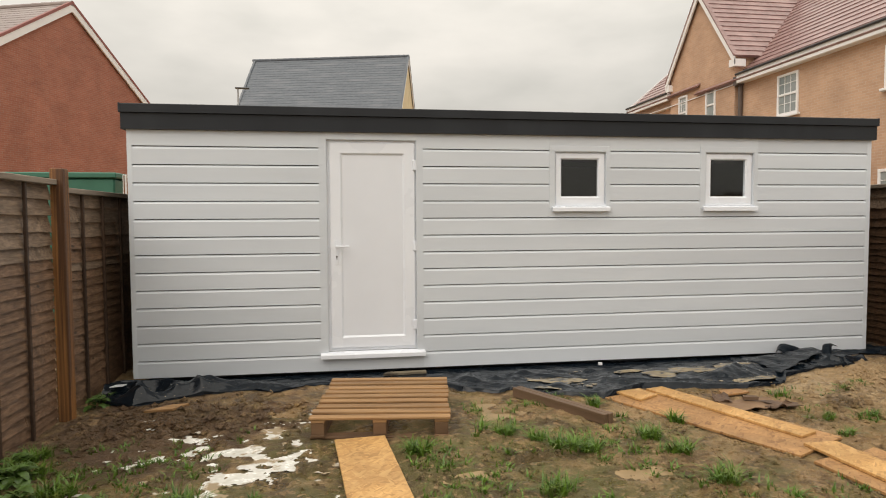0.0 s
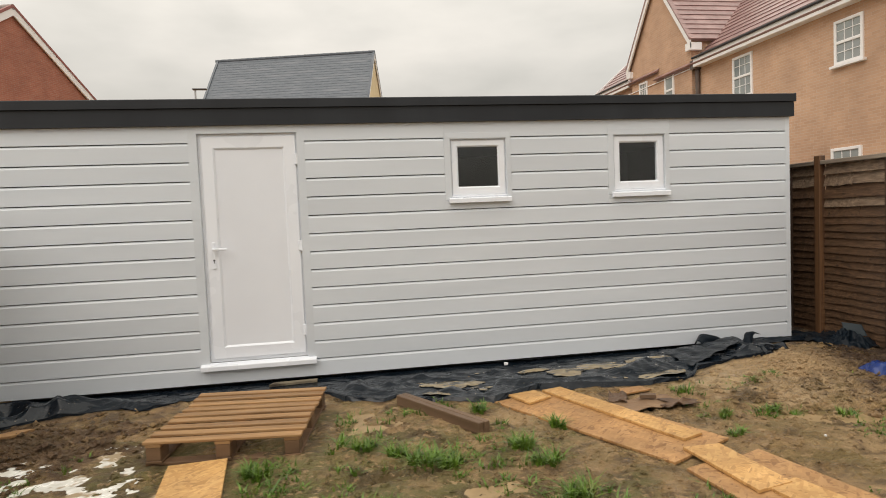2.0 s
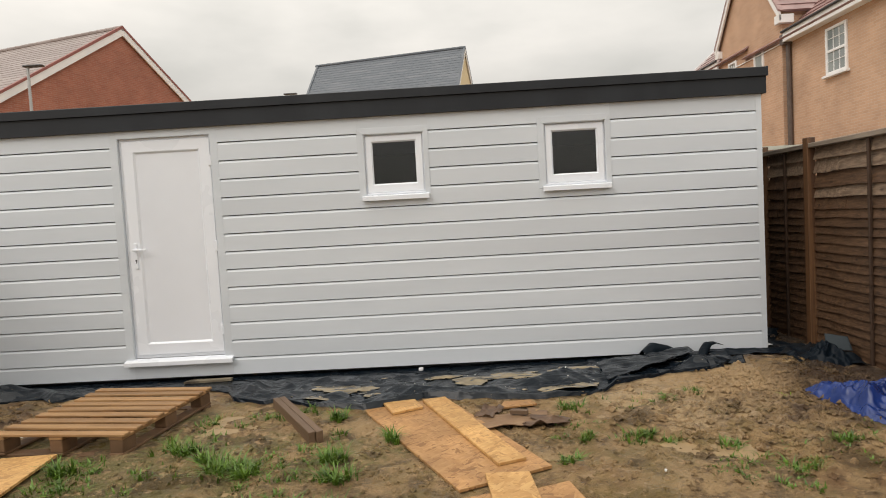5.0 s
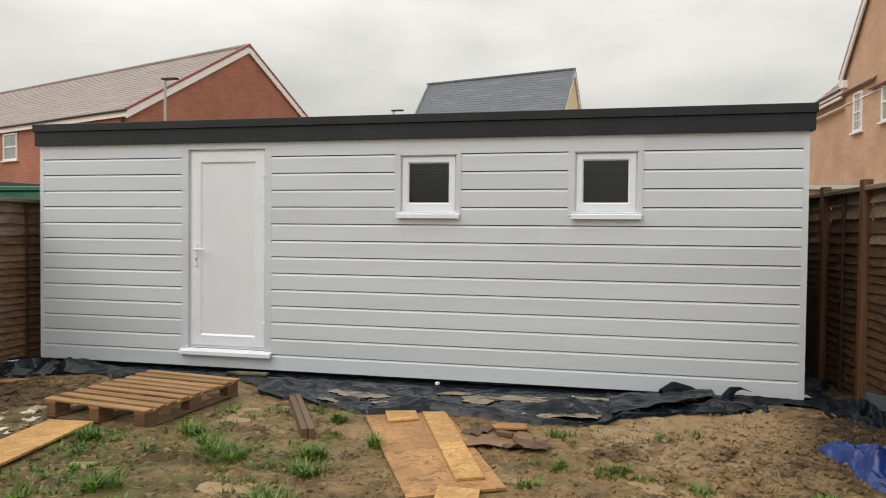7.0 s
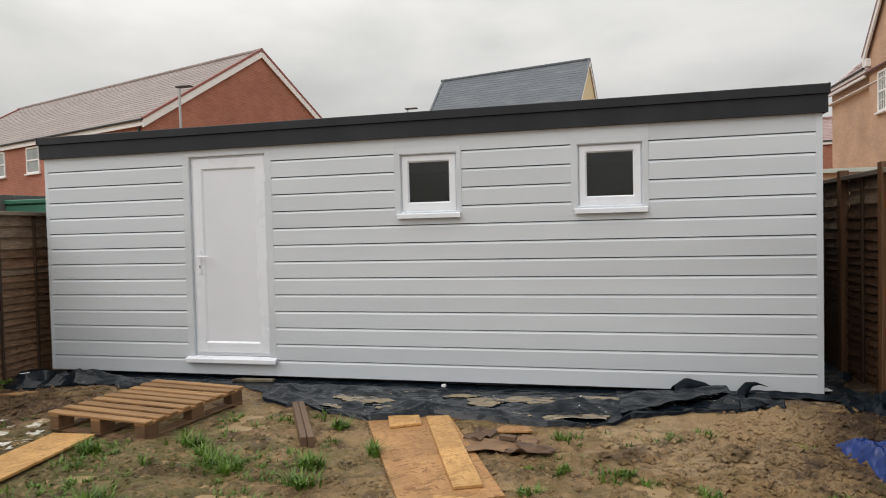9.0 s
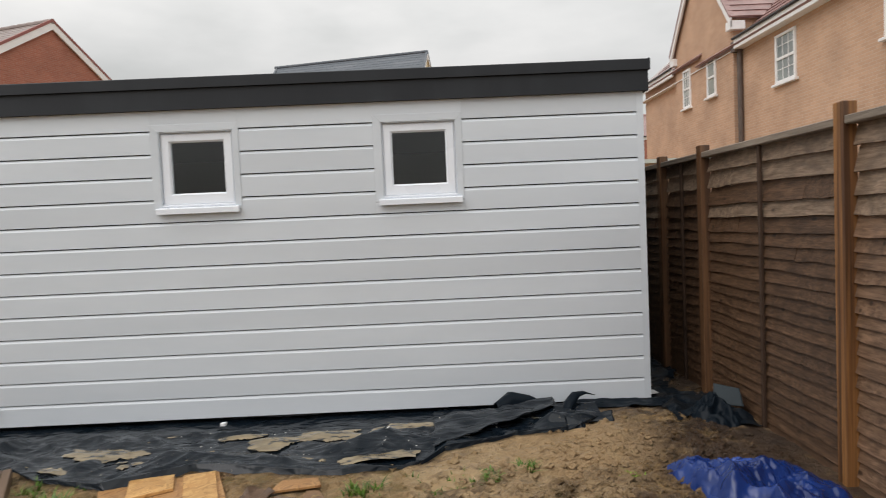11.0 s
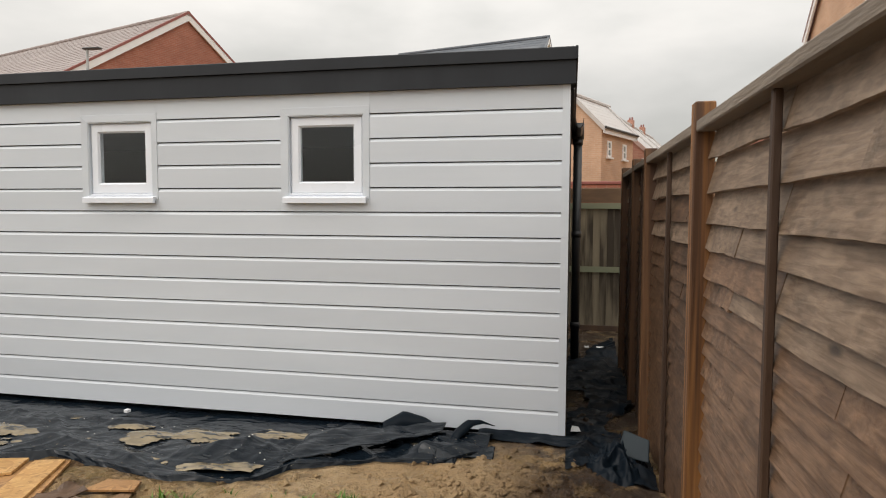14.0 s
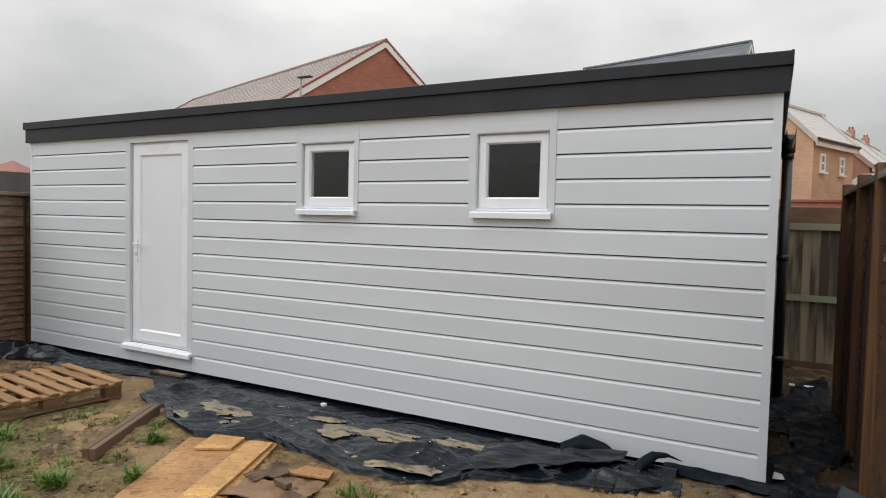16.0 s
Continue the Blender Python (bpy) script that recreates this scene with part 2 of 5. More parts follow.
def film_mat(name, dust_at, dust_col, speck, r0, r1, spec):
    """Black polythene, wet and dusty."""
    m = bpy.data.materials.new(name)
    m.use_nodes = True
    nt = m.node_tree
    b = nt.nodes["Principled BSDF"]
    tc = nt.nodes.new("ShaderNodeTexCoord")
    mp = nt.nodes.new("ShaderNodeMapping")
    mp.inputs["Scale"].default_value = (1.0, 2.2, 1.0)
    nt.links.new(tc.outputs["Object"], mp.inputs[0])

    def noisy(scale, detail=5, vec=mp.outputs[0]):
        n = node(nt, "ShaderNodeTexNoise")
        n.inputs["Scale"].default_value, n.inputs["Detail"].default_value = scale, detail
        n.inputs["Distortion"].default_value = 0.6
        nt.links.new(vec, n.inputs["Vector"])
        return n.outputs["Fac"]

    dust = ramp(nt, noisy(6.0, 9), [(dust_at, 0.0), (dust_at + 0.25, 0.5)])
    specks = ramp(nt, noisy(46.0, 2), [(0.72, 0.0), (0.75, speck)])
    col = mixed(nt, dust, (0.005, 0.009, 0.014), dust_col)
    col = mixed(nt, specks, col, (0.34, 0.28, 0.2))
    nt.links.new(col, b.inputs["Base Color"])
    nt.links.new(ramp(nt, noisy(4.0, 4), [(0.35, r0), (0.65, r1)]), b.inputs["Roughness"])
    b.inputs["Specular IOR Level"].default_value = spec
    bp = nt.nodes.new("ShaderNodeBump")
    bp.inputs["Strength"].default_value, bp.inputs["Distance"].default_value = 0.4, 0.03
    crease = node(nt, "ShaderNodeTexNoise")
    crease.noise_type = "RIDGED_MULTIFRACTAL"
    crease.inputs["Scale"].default_value, crease.inputs["Detail"].default_value, crease.inputs["Distortion"].default_value = 2.6, 3, 0.3
    cm = nt.nodes.new("ShaderNodeMapping")
    cm.inputs["Rotation"].default_value = (0, 0, 0.45)
    nt.links.new(tc.outputs["Object"], cm.inputs[0])
    cs = nt.nodes.new("ShaderNodeMapping")
    cs.inputs["Scale"].default_value = (1.0, 2.4, 1.0)
    nt.links.new(cm.outputs[0], cs.inputs[0])
    nt.links.new(cs.outputs[0], crease.inputs["Vector"])
    nt.links.new(math_node(nt, "ADD", math_node(nt, "MULTIPLY", crease.outputs["Fac"], 0.6), noisy(6.0, 1)), bp.inputs["Height"])
    nt.links.new(bp.outputs[0], b.inputs["Normal"])
    return m


def glass_mat(name, tint=(0.9, 0.94, 0.94)):
    m = bpy.data.materials.new(name)
    m.use_nodes = True
    b = m.node_tree.nodes["Principled BSDF"]
    b.inputs["Base Color"].default_value = (*tint, 1)
    b.inputs["Roughness"].default_value = 0.02
    b.inputs["Transmission Weight"].default_value = 1.0
    b.inputs["IOR"].default_value = 1.45
    return m


CLAD = surf("grey_cladding", (0.600, 0.642, 0.688), (0.648, 0.69, 0.735), 0.42, 3, 5, (0.25, 1, 1.5), 0.06, 90, (0.56, 0.595, 0.635), 0.6, 0.5, 0.72, rand=0.03)
UPVC = surf("white_upvc", (0.785, 0.82, 0.88), (0.825, 0.857, 0.91), 0.28, 2, 3, bump=0.015, bscale=40, rspan=0.05)
UPVC_PANEL = surf("white_door_panel", (0.745, 0.775, 0.83), (0.775, 0.805, 0.86), 0.34, 2, 3, bump=0.03, bscale=120, rspan=0.05)
RUBBER = surf("black_fascia", (0.011, 0.013, 0.017), (0.018, 0.021, 0.026), 0.5, 2.2, 6, (1, 1, 0.35), 0.12, 30, (0.027, 0.031, 0.037), 1.1, 0.52, 0.70, spec=0.35)
MEMBRANE = surf("dark_wall_membrane", (0.016, 0.015, 0.015), (0.03, 0.028, 0.027), 0.6, 3, 6, bump=0.15, bscale=12)
PIPE_BROWN = surf("brown_pipe_plastic", (0.085, 0.062, 0.052), (0.12, 0.09, 0.076), 0.5, 5, 4, bump=0.03)
PLASTIC_BLACK = surf("black_plastic", (0.014, 0.014, 0.016), (0.022, 0.023, 0.024), 0.35, 5, 4, bump=0.03)
def lap_mat(name, c1, c2, dark, rand):
    """Sawn lap board: fine streaks along its length, pale wear, stains and knots."""
    m = bpy.data.materials.new(name)
    m.use_nodes = True
    nt = m.node_tree
    b = nt.nodes["Principled BSDF"]
    tc = nt.nodes.new("ShaderNodeTexCoord")
    oi = nt.nodes.new("ShaderNodeObjectInfo")
    jump = math_node(nt, "MULTIPLY", oi.outputs["Random"], 53.0)

    def coords(sx, sz):
        mp = nt.nodes.new("ShaderNodeMapping")
        mp.inputs["Scale"].default_value = (sx, 1, sz)
        nt.links.new(tc.outputs["Object"], mp.inputs[0])
        off = nt.nodes.new("ShaderNodeVectorMath")
        off.operation = "ADD"
        nt.links.new(mp.outputs[0], off.inputs[0])
        nt.links.new(jump, off.inputs[1])
        return off.outputs[0]

    def noisy(vec, scale, detail, dist=0.0):
        n = node(nt, "ShaderNodeTexNoise")
        n.inputs["Scale"].default_value, n.inputs["Detail"].default_value, n.inputs["Distortion"].default_value = scale, detail, dist
        nt.links.new(vec, n.inputs["Vector"])
        return n.outputs["Fac"]

    grain = noisy(coords(0.16, 1.0), 70, 8, 0.5)
    streak = noisy(coords(0.45, 1.0), 16, 8, 0.8)
    stain = noisy(coords(0.6, 1.0), 6, 8, 0.5)
    col = mixed(nt, ramp(nt, grain, [(0.34, 0.0), (0.66, 1.0)]), c1, c2)
    col = mixed(nt, ramp(nt, streak, [(0.33, 0.35), (0.44, 0.0)]), col, dark)
    col = mixed(nt, ramp(nt, streak, [(0.57, 0.0), (0.70, 0.55)]), col, tuple(min(0.6, v * 1.35) for v in c2))
    col = mixed(nt, ramp(nt, stain, [(0.55, 0.0), (0.72, 0.55)]), col, dark)
    mott = noisy(coords(0.7, 1.0), 22, 9)
    col = mixed(nt, 1.0, col, ramp(nt, mott, [(0.34, 0.82), (0.5, 1.0), (0.68, 1.18)]), "MULTIPLY")
    kv = nt.nodes.new("ShaderNodeTexVoronoi")
    kv.inputs["Scale"].default_value = 8.0
    nt.links.new(coords(0.55, 1.0), kv.inputs["Vector"])
    knot = ramp(nt, kv.outputs["Distance"], [(0.06, 0.9), (0.13, 0.0)])
    col = mixed(nt, knot, col, tuple(v * 0.6 for v in dark))
    hs = nt.nodes.new("ShaderNodeHueSaturation")
    nt.links.new(math_node(nt, "ADD", math_node(nt, "MULTIPLY", oi.outputs["Random"], rand), 1 - rand / 2), hs.inputs["Value"])
    nt.links.new(col, hs.inputs["Color"])
    nt.links.new(hs.outputs[0], b.inputs["Base Color"])
    b.inputs["Roughness"].default_value = 0.5
    b.inputs["Specular IOR Level"].default_value = 0.4
    bp = nt.nodes.new("ShaderNodeBump")
    bp.inputs["Strength"].default_value, bp.inputs["Distance"].default_value = 0.5, 0.006
    nt.links.new(math_node(nt, "ADD", grain, streak), bp.inputs["Height"])
    nt.links.new(bp.outputs[0], b.inputs["Normal"])
    return m


LAP = lap_mat("waney_lap", (0.060, 0.032, 0.017), (0.118, 0.066, 0.037), (0.025, 0.013, 0.007), 0.22)
LAP_GREY = lap_mat("greyed_waney_lap", (0.150, 0.100, 0.066), (0.262, 0.188, 0.131), (0.066, 0.042, 0.027), 0.16)
LAP_BROWN = lap_mat("brown_waney_lap", (0.118, 0.066, 0.038), (0.212, 0.128, 0.078), (0.055, 0.030, 0.017), 0.16)
LAPTOP = surf("weathered_lap", (0.165, 0.13, 0.10), (0.27, 0.22, 0.172), 0.7, 7, 9, (0.22, 1, 2.2), 0.5, 40, rand=0.35)
BATTEN = surf("dark_batten", (0.032, 0.017, 0.010), (0.07, 0.037, 0.020), 0.65, 9, 7, (1, 1, 0.12), 0.35, 60, rand=0.4)
POST = surf("fence_post_wood", (0.17, 0.068, 0.020), (0.40, 0.185, 0.055), 0.6, 60, 9, (1, 1, 0.02), 0.4, 60, (0.085, 0.036, 0.014), 22, 0.48, 0.62, rand=0.3)
POST_DARK = surf("dark_fence_post_wood", (0.075, 0.036, 0.017), (0.165, 0.08, 0.034), 0.55, 60, 9, (1, 1, 0.02), 0.4, 60, (0.06, 0.028, 0.014), 9, 0.52, 0.66, rand=0.3)
CLOSE = surf("closeboard", (0.135, 0.11, 0.074), (0.25, 0.205, 0.138), 0.75, 6, 8, (1, 1, 0.12), 0.4, 50, (0.045, 0.032, 0.02), 4.5, 0.50, 0.60, rand=0.35)
RAIL_GREEN = surf("treated_rail", (0.17, 0.18, 0.115), (0.24, 0.25, 0.165), 0.75, 6, 8, (0.12, 1, 1), 0.3, 50)
PALLET = surf("pallet_wood", (0.205, 0.108, 0.043), (0.38, 0.218, 0.094), 0.6, 20, 8, (0.06, 1, 1), 0.4, 60, (0.13, 0.074, 0.035), 7, 0.60, 0.78, rand=0.2)
PALLET_DARK = surf("pallet_block_wood", (0.10, 0.055, 0.028), (0.18, 0.10, 0.05), 0.66, 8, 8, (0.3, 1, 1), 0.4, 60, rand=0.25)
BEAM = surf("wet_beam_wood", (0.09, 0.055, 0.032), (0.16, 0.10, 0.06), 0.5, 8, 8, (0.1, 1, 1), 0.4, 60, rand=0.3)
OSB = osb_mat("strand_board", (0.38, 0.20, 0.066), (0.50, 0.27, 0.092), (0.63, 0.38, 0.15))
OSB_WET = osb_mat("wet_strand_board", (0.235, 0.112, 0.040), (0.37, 0.19, 0.072), (0.47, 0.265, 0.11))
MUD = ground_mat()
FILM = film_mat("black_polythene", 0.58, (0.030, 0.037, 0.043), 0.8, 0.12, 0.30, 0.31)
FILM_BLACK = film_mat("dark_polythene", 0.62, (0.012, 0.013, 0.014), 0.0, 0.22, 0.5, 0.10)
FILM_MUDDY = film_mat("muddy_polythene", 0.44, (0.026, 0.019, 0.013), 0.3, 0.30, 0.75, 0.09)
GLASS = glass_mat("clear_glass")
# inner timber of the shed; the unlit room's dimness is put into this colour
DARK_ROOM = surf("shaded_inner_timber", (0.075, 0.08, 0.09), (0.105, 0.11, 0.12), 0.8, 3)
TARP = surf("blue_tarpaulin", (0.004, 0.018, 0.105), (0.008, 0.034, 0.18), 0.26, 4, 5, bump=0.25, bscale=26, c3=(0.014, 0.05, 0.25), scale3=2.4)
WHITEWASH = surf("milky_puddle", (0.62, 0.60, 0.53), (0.82, 0.81, 0.76), 0.25, 16, 6, bump=0.08, bscale=30, c3=(0.36, 0.27, 0.16), scale3=7, lo3=0.54, hi3=0.62)
SILT = surf("silty_puddle", (0.17, 0.134, 0.080), (0.315, 0.252, 0.155), 0.14, 7, 8, (1, 2.2, 1), 0.05, 20, (0.035, 0.034, 0.030), 11, 0.54, 0.64)
PUDDLE = surf("muddy_water", (0.27, 0.183, 0.094), (0.36, 0.25, 0.132), 0.35, 14, 6, bump=0.06, bscale=15, rspan=0.08, spec=0.3)
VERGE_PALE = surf("pale_verge_tile", (0.44, 0.31, 0.27), (0.50, 0.37, 0.33), 0.5, 5, 5, bump=0.05)
BLADE = surf("grass_blade", (0.043, 0.096, 0.009), (0.130, 0.232, 0.024), 0.42, 14, 4, bump=0, c3=(0.22, 0.20, 0.06), scale3=5, lo3=0.60, hi3=0.72, space="Object")
LEAF = surf("weed_leaf", (0.034, 0.078, 0.012), (0.088, 0.155, 0.024), 0.5, 12, 4, bump=0.1, bscale=30, rand=0.5)
WEED = surf("lime_leaf", (0.20, 0.34, 0.02), (0.28, 0.45, 0.04), 0.5, 14, 4, bump=0)
CARD_DARK = surf("soaked_cardboard", (0.075, 0.042, 0.024), (0.15, 0.088, 0.05), 0.5, 9, 7, bump=0.25, bscale=40)
CARD = surf("wet_cardboard", (0.17, 0.098, 0.052), (0.27, 0.168, 0.095), 0.6, 6, 6, bump=0.2, bscale=40)
GREY_SHEET = surf("grey_plastic_sheet", (0.022, 0.030, 0.036), (0.034, 0.044, 0.050), 0.6, 4, 5, bump=0.05, spec=0.2)
WHITE_SCRAP = surf("white_scrap_plastic", (0.75, 0.76, 0.78), (0.84, 0.84, 0.85), 0.4, 8, 3, bump=0.05)
BRICK_RED = brick_mat("red_brick", (0.33, 0.115, 0.074), (0.39, 0.148, 0.097), (0.37, 0.235, 0.18))
BRICK_BUFF = brick_mat("orange_brick", (0.51, 0.315, 0.205), (0.57, 0.36, 0.24), (0.55, 0.42, 0.32))
# distance haze is mixed into this paler brick colour
BRICK_FAR = brick_mat("hazed_red_brick", (0.42, 0.20, 0.145), (0.47, 0.24, 0.175), (0.45, 0.30, 0.23))
RENDERED = surf("cream_render", (0.62, 0.50, 0.30), (0.68, 0.56, 0.35), 0.8, 2, 5, bump=0.1)
TILE_RED = surf("plum_roof_tile", (0.23, 0.135, 0.125), (0.31, 0.19, 0.178), 0.33, 5, 6, bump=0.15, bscale=25, c3=(0.35, 0.22, 0.205), scale3=1.1)
TILE_BROWN = surf("wet_brown_roof_tile", (0.235, 0.190, 0.176), (0.275, 0.225, 0.210), 0.5, 5, 6, bump=0.05, bscale=25, spec=0.4, c3=(0.31, 0.258, 0.242), scale3=0.5)
# sky sheen on wet tiles and haze, painted as a pale base colour
TILE_PALE = surf("sheen_pale_roof_tile", (0.50, 0.475, 0.46), (0.56, 0.535, 0.52), 0.5, 5, 6, bump=0.04, bscale=25)
TILE_RIDGE = surf("red_ridge_tile", (0.24, 0.075, 0.06), (0.29, 0.10, 0.085), 0.5, 5, 6, bump=0.1)
SLATE = surf("grey_slate", (0.085, 0.10, 0.12), (0.12, 0.138, 0.16), 0.5, 5, 6, bump=0.12, bscale=20, c3=(0.14, 0.155, 0.175), scale3=0.5)
ROOF_FELT = surf("pale_green_roof_felt", (0.46, 0.50, 0.46), (0.54, 0.58, 0.53), 0.6, 3, 5, bump=0.06)
WHITE_TRIM = surf("white_trim_paint", (0.80, 0.79, 0.79), (0.85, 0.84, 0.83), 0.4, 3, 4, bump=0.03)
# opaque pane; pale curtains and reflection are painted into its blotchy colour
DARK_PANE = surf("house_pane", (0.20, 0.23, 0.23), (0.36, 0.39, 0.38), 0.08, 1.3, 3, bump=0, rspan=0.02, c3=(0.30, 0.32, 0.32), scale3=1.0)
LAMP_GREY = surf("lamp_column_metal", (0.40, 0.41, 0.42), (0.47, 0.48, 0.48), 0.45, 6, 4, bump=0.03, metal=0.4)
LAMP_DARK = surf("lantern_metal", (0.05, 0.05, 0.055), (0.08, 0.08, 0.085), 0.5, 6, 4, bump=0.03)
GREEN_STEEL = surf("green_sheet_metal", (0.03, 0.13, 0.085), (0.045, 0.17, 0.115), 0.5, 3, 5, bump=0.05)
GREY_PANEL = surf("grey_weathered_board", (0.075, 0.075, 0.075), (0.12, 0.118, 0.115), 0.75, 5, 6, (1, 1, 0.3), 0.2)

# ---- mesh helpers ----


def link_mesh(name, bm, material, parent=None, label="", smooth=False):
    me = bpy.data.meshes.new(name)
    bm.to_mesh(me)
    bm.free()
    if smooth:
        me.polygons.foreach_set("use_smooth", [True] * len(me.polygons))
    me.materials.append(material)
    ob = new(name, me)
    if parent:
        ob.parent = parent
    if label:
        ob["label"] = label
    return ob


def part(name, bm, material, parent, label="", smooth=False):
    return link_mesh(name, bm, material, parent, label, smooth)


def thing(name, label, category, m=None, group="", kind=""):
    ob = new(name)
    ob.empty_display_size = 0.1
    if m is not None:
        ob.matrix_basis = m
    return tagged(ob, label, category, group, kind)


def shared(name, me, parent, m):
    """One more piece on a mesh that others use too."""
    ob = new(name, me)
    ob.parent = parent
    ob.matrix_basis = m
    return ob


def box(lo, hi, bevel=0.0, bm=None, m=None, segments=1):
    bm = bm or bmesh.new()
    vs = bmesh.ops.create_cube(bm, size=1.0)["verts"]
    for v in vs:
        v.co = Vector([lo[i] + (v.co[i] + 0.5) * (hi[i] - lo[i]) for i in range(3)])
    if bevel:
        es = list({e for v in vs for e in v.link_edges})
        out = bmesh.ops.bevel(bm, geom=es, offset=bevel, segments=segments, affect="EDGES", profile=0.5)
        vs = list({v for f in out["faces"] for v in f.verts} | {v for v in vs if v.is_valid})
    if m is not None:
        bmesh.ops.transform(bm, matrix=m, verts=vs)
    return bm


def rod(p, q, r, n=12, bm=None, r2=None):
    bm = bm or bmesh.new()
    p, q = Vector(p), Vector(q)
    d = q - p
    vs = bmesh.ops.create_cone(bm, cap_ends=True, segments=n, radius1=r, radius2=r if r2 is None else r2, depth=d.length)["verts"]
    bmesh.ops.transform(bm, matrix=Matrix.Translation((p + q) / 2) @ d.to_track_quat("Z", "Y").to_matrix().to_4x4(), verts=vs)
    return bm


def prism(profile, a, b, axis="x", bm=None):
    """A closed profile of (u, v) pairs drawn out from a to b along one axis."""
    bm = bm or bmesh.new()
    put = {"x": lambda s, u, v: (s, u, v), "y": lambda s, u, v: (u, s, v), "z": lambda s, u, v: (u, v, s)}[axis]
    ends = [[bm.verts.new(put(s, u, v)) for u, v in profile] for s in (a, b)]
    n = len(profile)
    for i in range(n):
        bm.faces.new((ends[0][i], ends[0][(i + 1) % n], ends[1][(i + 1) % n], ends[1][i]))
    bm.faces.new(ends[0][::-1])
    bm.faces.new(ends[1])
    bmesh.ops.recalc_face_normals(bm, faces=bm.faces)
    return bm


def raw(name, verts, faces, material, parent=None, smooth=False):
    me = bpy.data.meshes.new(name)
    me.from_pydata(verts, [], faces)
    if smooth:
        me.polygons.foreach_set("use_smooth", [True] * len(me.polygons))
    me.materials.append(material)
    ob = new(name, me)
    if parent:
        ob.parent = parent
    return ob


def fbm(x, y, z=0.0, octaves=4):
    return noise.fractal(Vector((x, y, z)), 0.9, 2.0, octaves)


def bump_at(x, y, cx, cy, rx, ry):
    return math.exp(-((x - cx) / rx) ** 2 - ((y - cy) / ry) ** 2)


SILTY = [(1.45, 4.60, 0.17, 1.2, 0.8), (1.30, 4.86, 0.09, 1, 1), (1.62, 4.98, 0.08, 1.4, 0.8), (4.68, 3.80, 0.19, 1.4, 0.7), (4.40, 3.98, 0.13, 1.5, 0.7), (4.30, 4.74, 0.12, 1.7, 0.7), (4.95, 4.35, 0.10, 1.4, 0.8), (1.95, 3.35, 0.13, 1.5, 0.8), (0.95, 3.45, 0.11, 1.3, 0.9)]
MILKY = [(-0.95, 4.34, 0.16, 0.10), (-0.72, 4.14, 0.20, 0.11), (-0.50, 4.10, 0.16, 0.10), (-0.36, 4.36, 0.08, 0.14), (-0.22, 4.62, 0.09, 0.10), (-0.08, 4.82, 0.09, 0.10), (-0.52, 3.88, 0.22, 0.09), (-0.24, 3.80, 0.16, 0.10), (-0.15, 4.0, 0.08, 0.10), (-0.48, 3.62, 0.22, 0.10), (-0.66, 3.42, 0.18, 0.10), (-1.08, 4.02, 0.10, 0.07), (0.02, 4.98, 0.06, 0.08)]


def milk_zone(x, y):
    if not (-1.5 < x < 0.4 and 3.0 < y < 5.3):
        return 0.0
    return min(1.3, sum(bump_at(x, y, cx, cy, rx, ry) for cx, cy, rx, ry in MILKY))


def on_board(x, y):
    """Where the boards lie on the mud."""
    wide = 3.34 < y < 5.03 and 2.36 + (4.81 - y) * 0.50 < x < 3.0 + (5.02 - y) * 0.443
    near = 2.1 < y < 3.52 and 3.08 + (3.3 - y) * 0.1 < x < 3.68 + (3.4 - y) * 0.21
    return wide or near or (2.55 < y < 4.2 and 0.02 < x - (4.15 - y) * 0.11 < 0.5)


def on_pallet(x, y):
    return 4.1 < y < 5.35 and -0.12 < x < 1.12


PRINTS = {}
rnd = random.Random(62)
for _ in range(120):
    px_, py_, ang = rnd.uniform(-1.6, 5.6), rnd.uniform(2.1, 4.9), rnd.gauss(0.5, 0.7)
    if not (on_board(px_, py_) or on_pallet(px_, py_)):
        for i in range(-1, 2):
            for j in range(-1, 2):
                PRINTS.setdefault((math.floor(px_ * 4) + i, math.floor(py_ * 4) + j), []).append((px_, py_, math.cos(ang), math.sin(ang), rnd.uniform(0.012, 0.026)))


def print_at(x, y):
    """Boot prints: oval pits with a low pushed-up rim."""
    h = 0.0
    for cx, cy, c, sn, deep in PRINTS.get((math.floor(x * 4), math.floor(y * 4)), ()):
        u, v = (x - cx) * c + (y - cy) * sn, (y - cy) * c - (x - cx) * sn
        d = (u / 0.155) ** 2 + (v / 0.062) ** 2
        h += -deep * (1 - d) ** 0.5 if d < 1 else 0.35 * deep * (1 - (d - 1) / 1.2) if d < 2.2 else 0.0
    return max(h, -0.03)


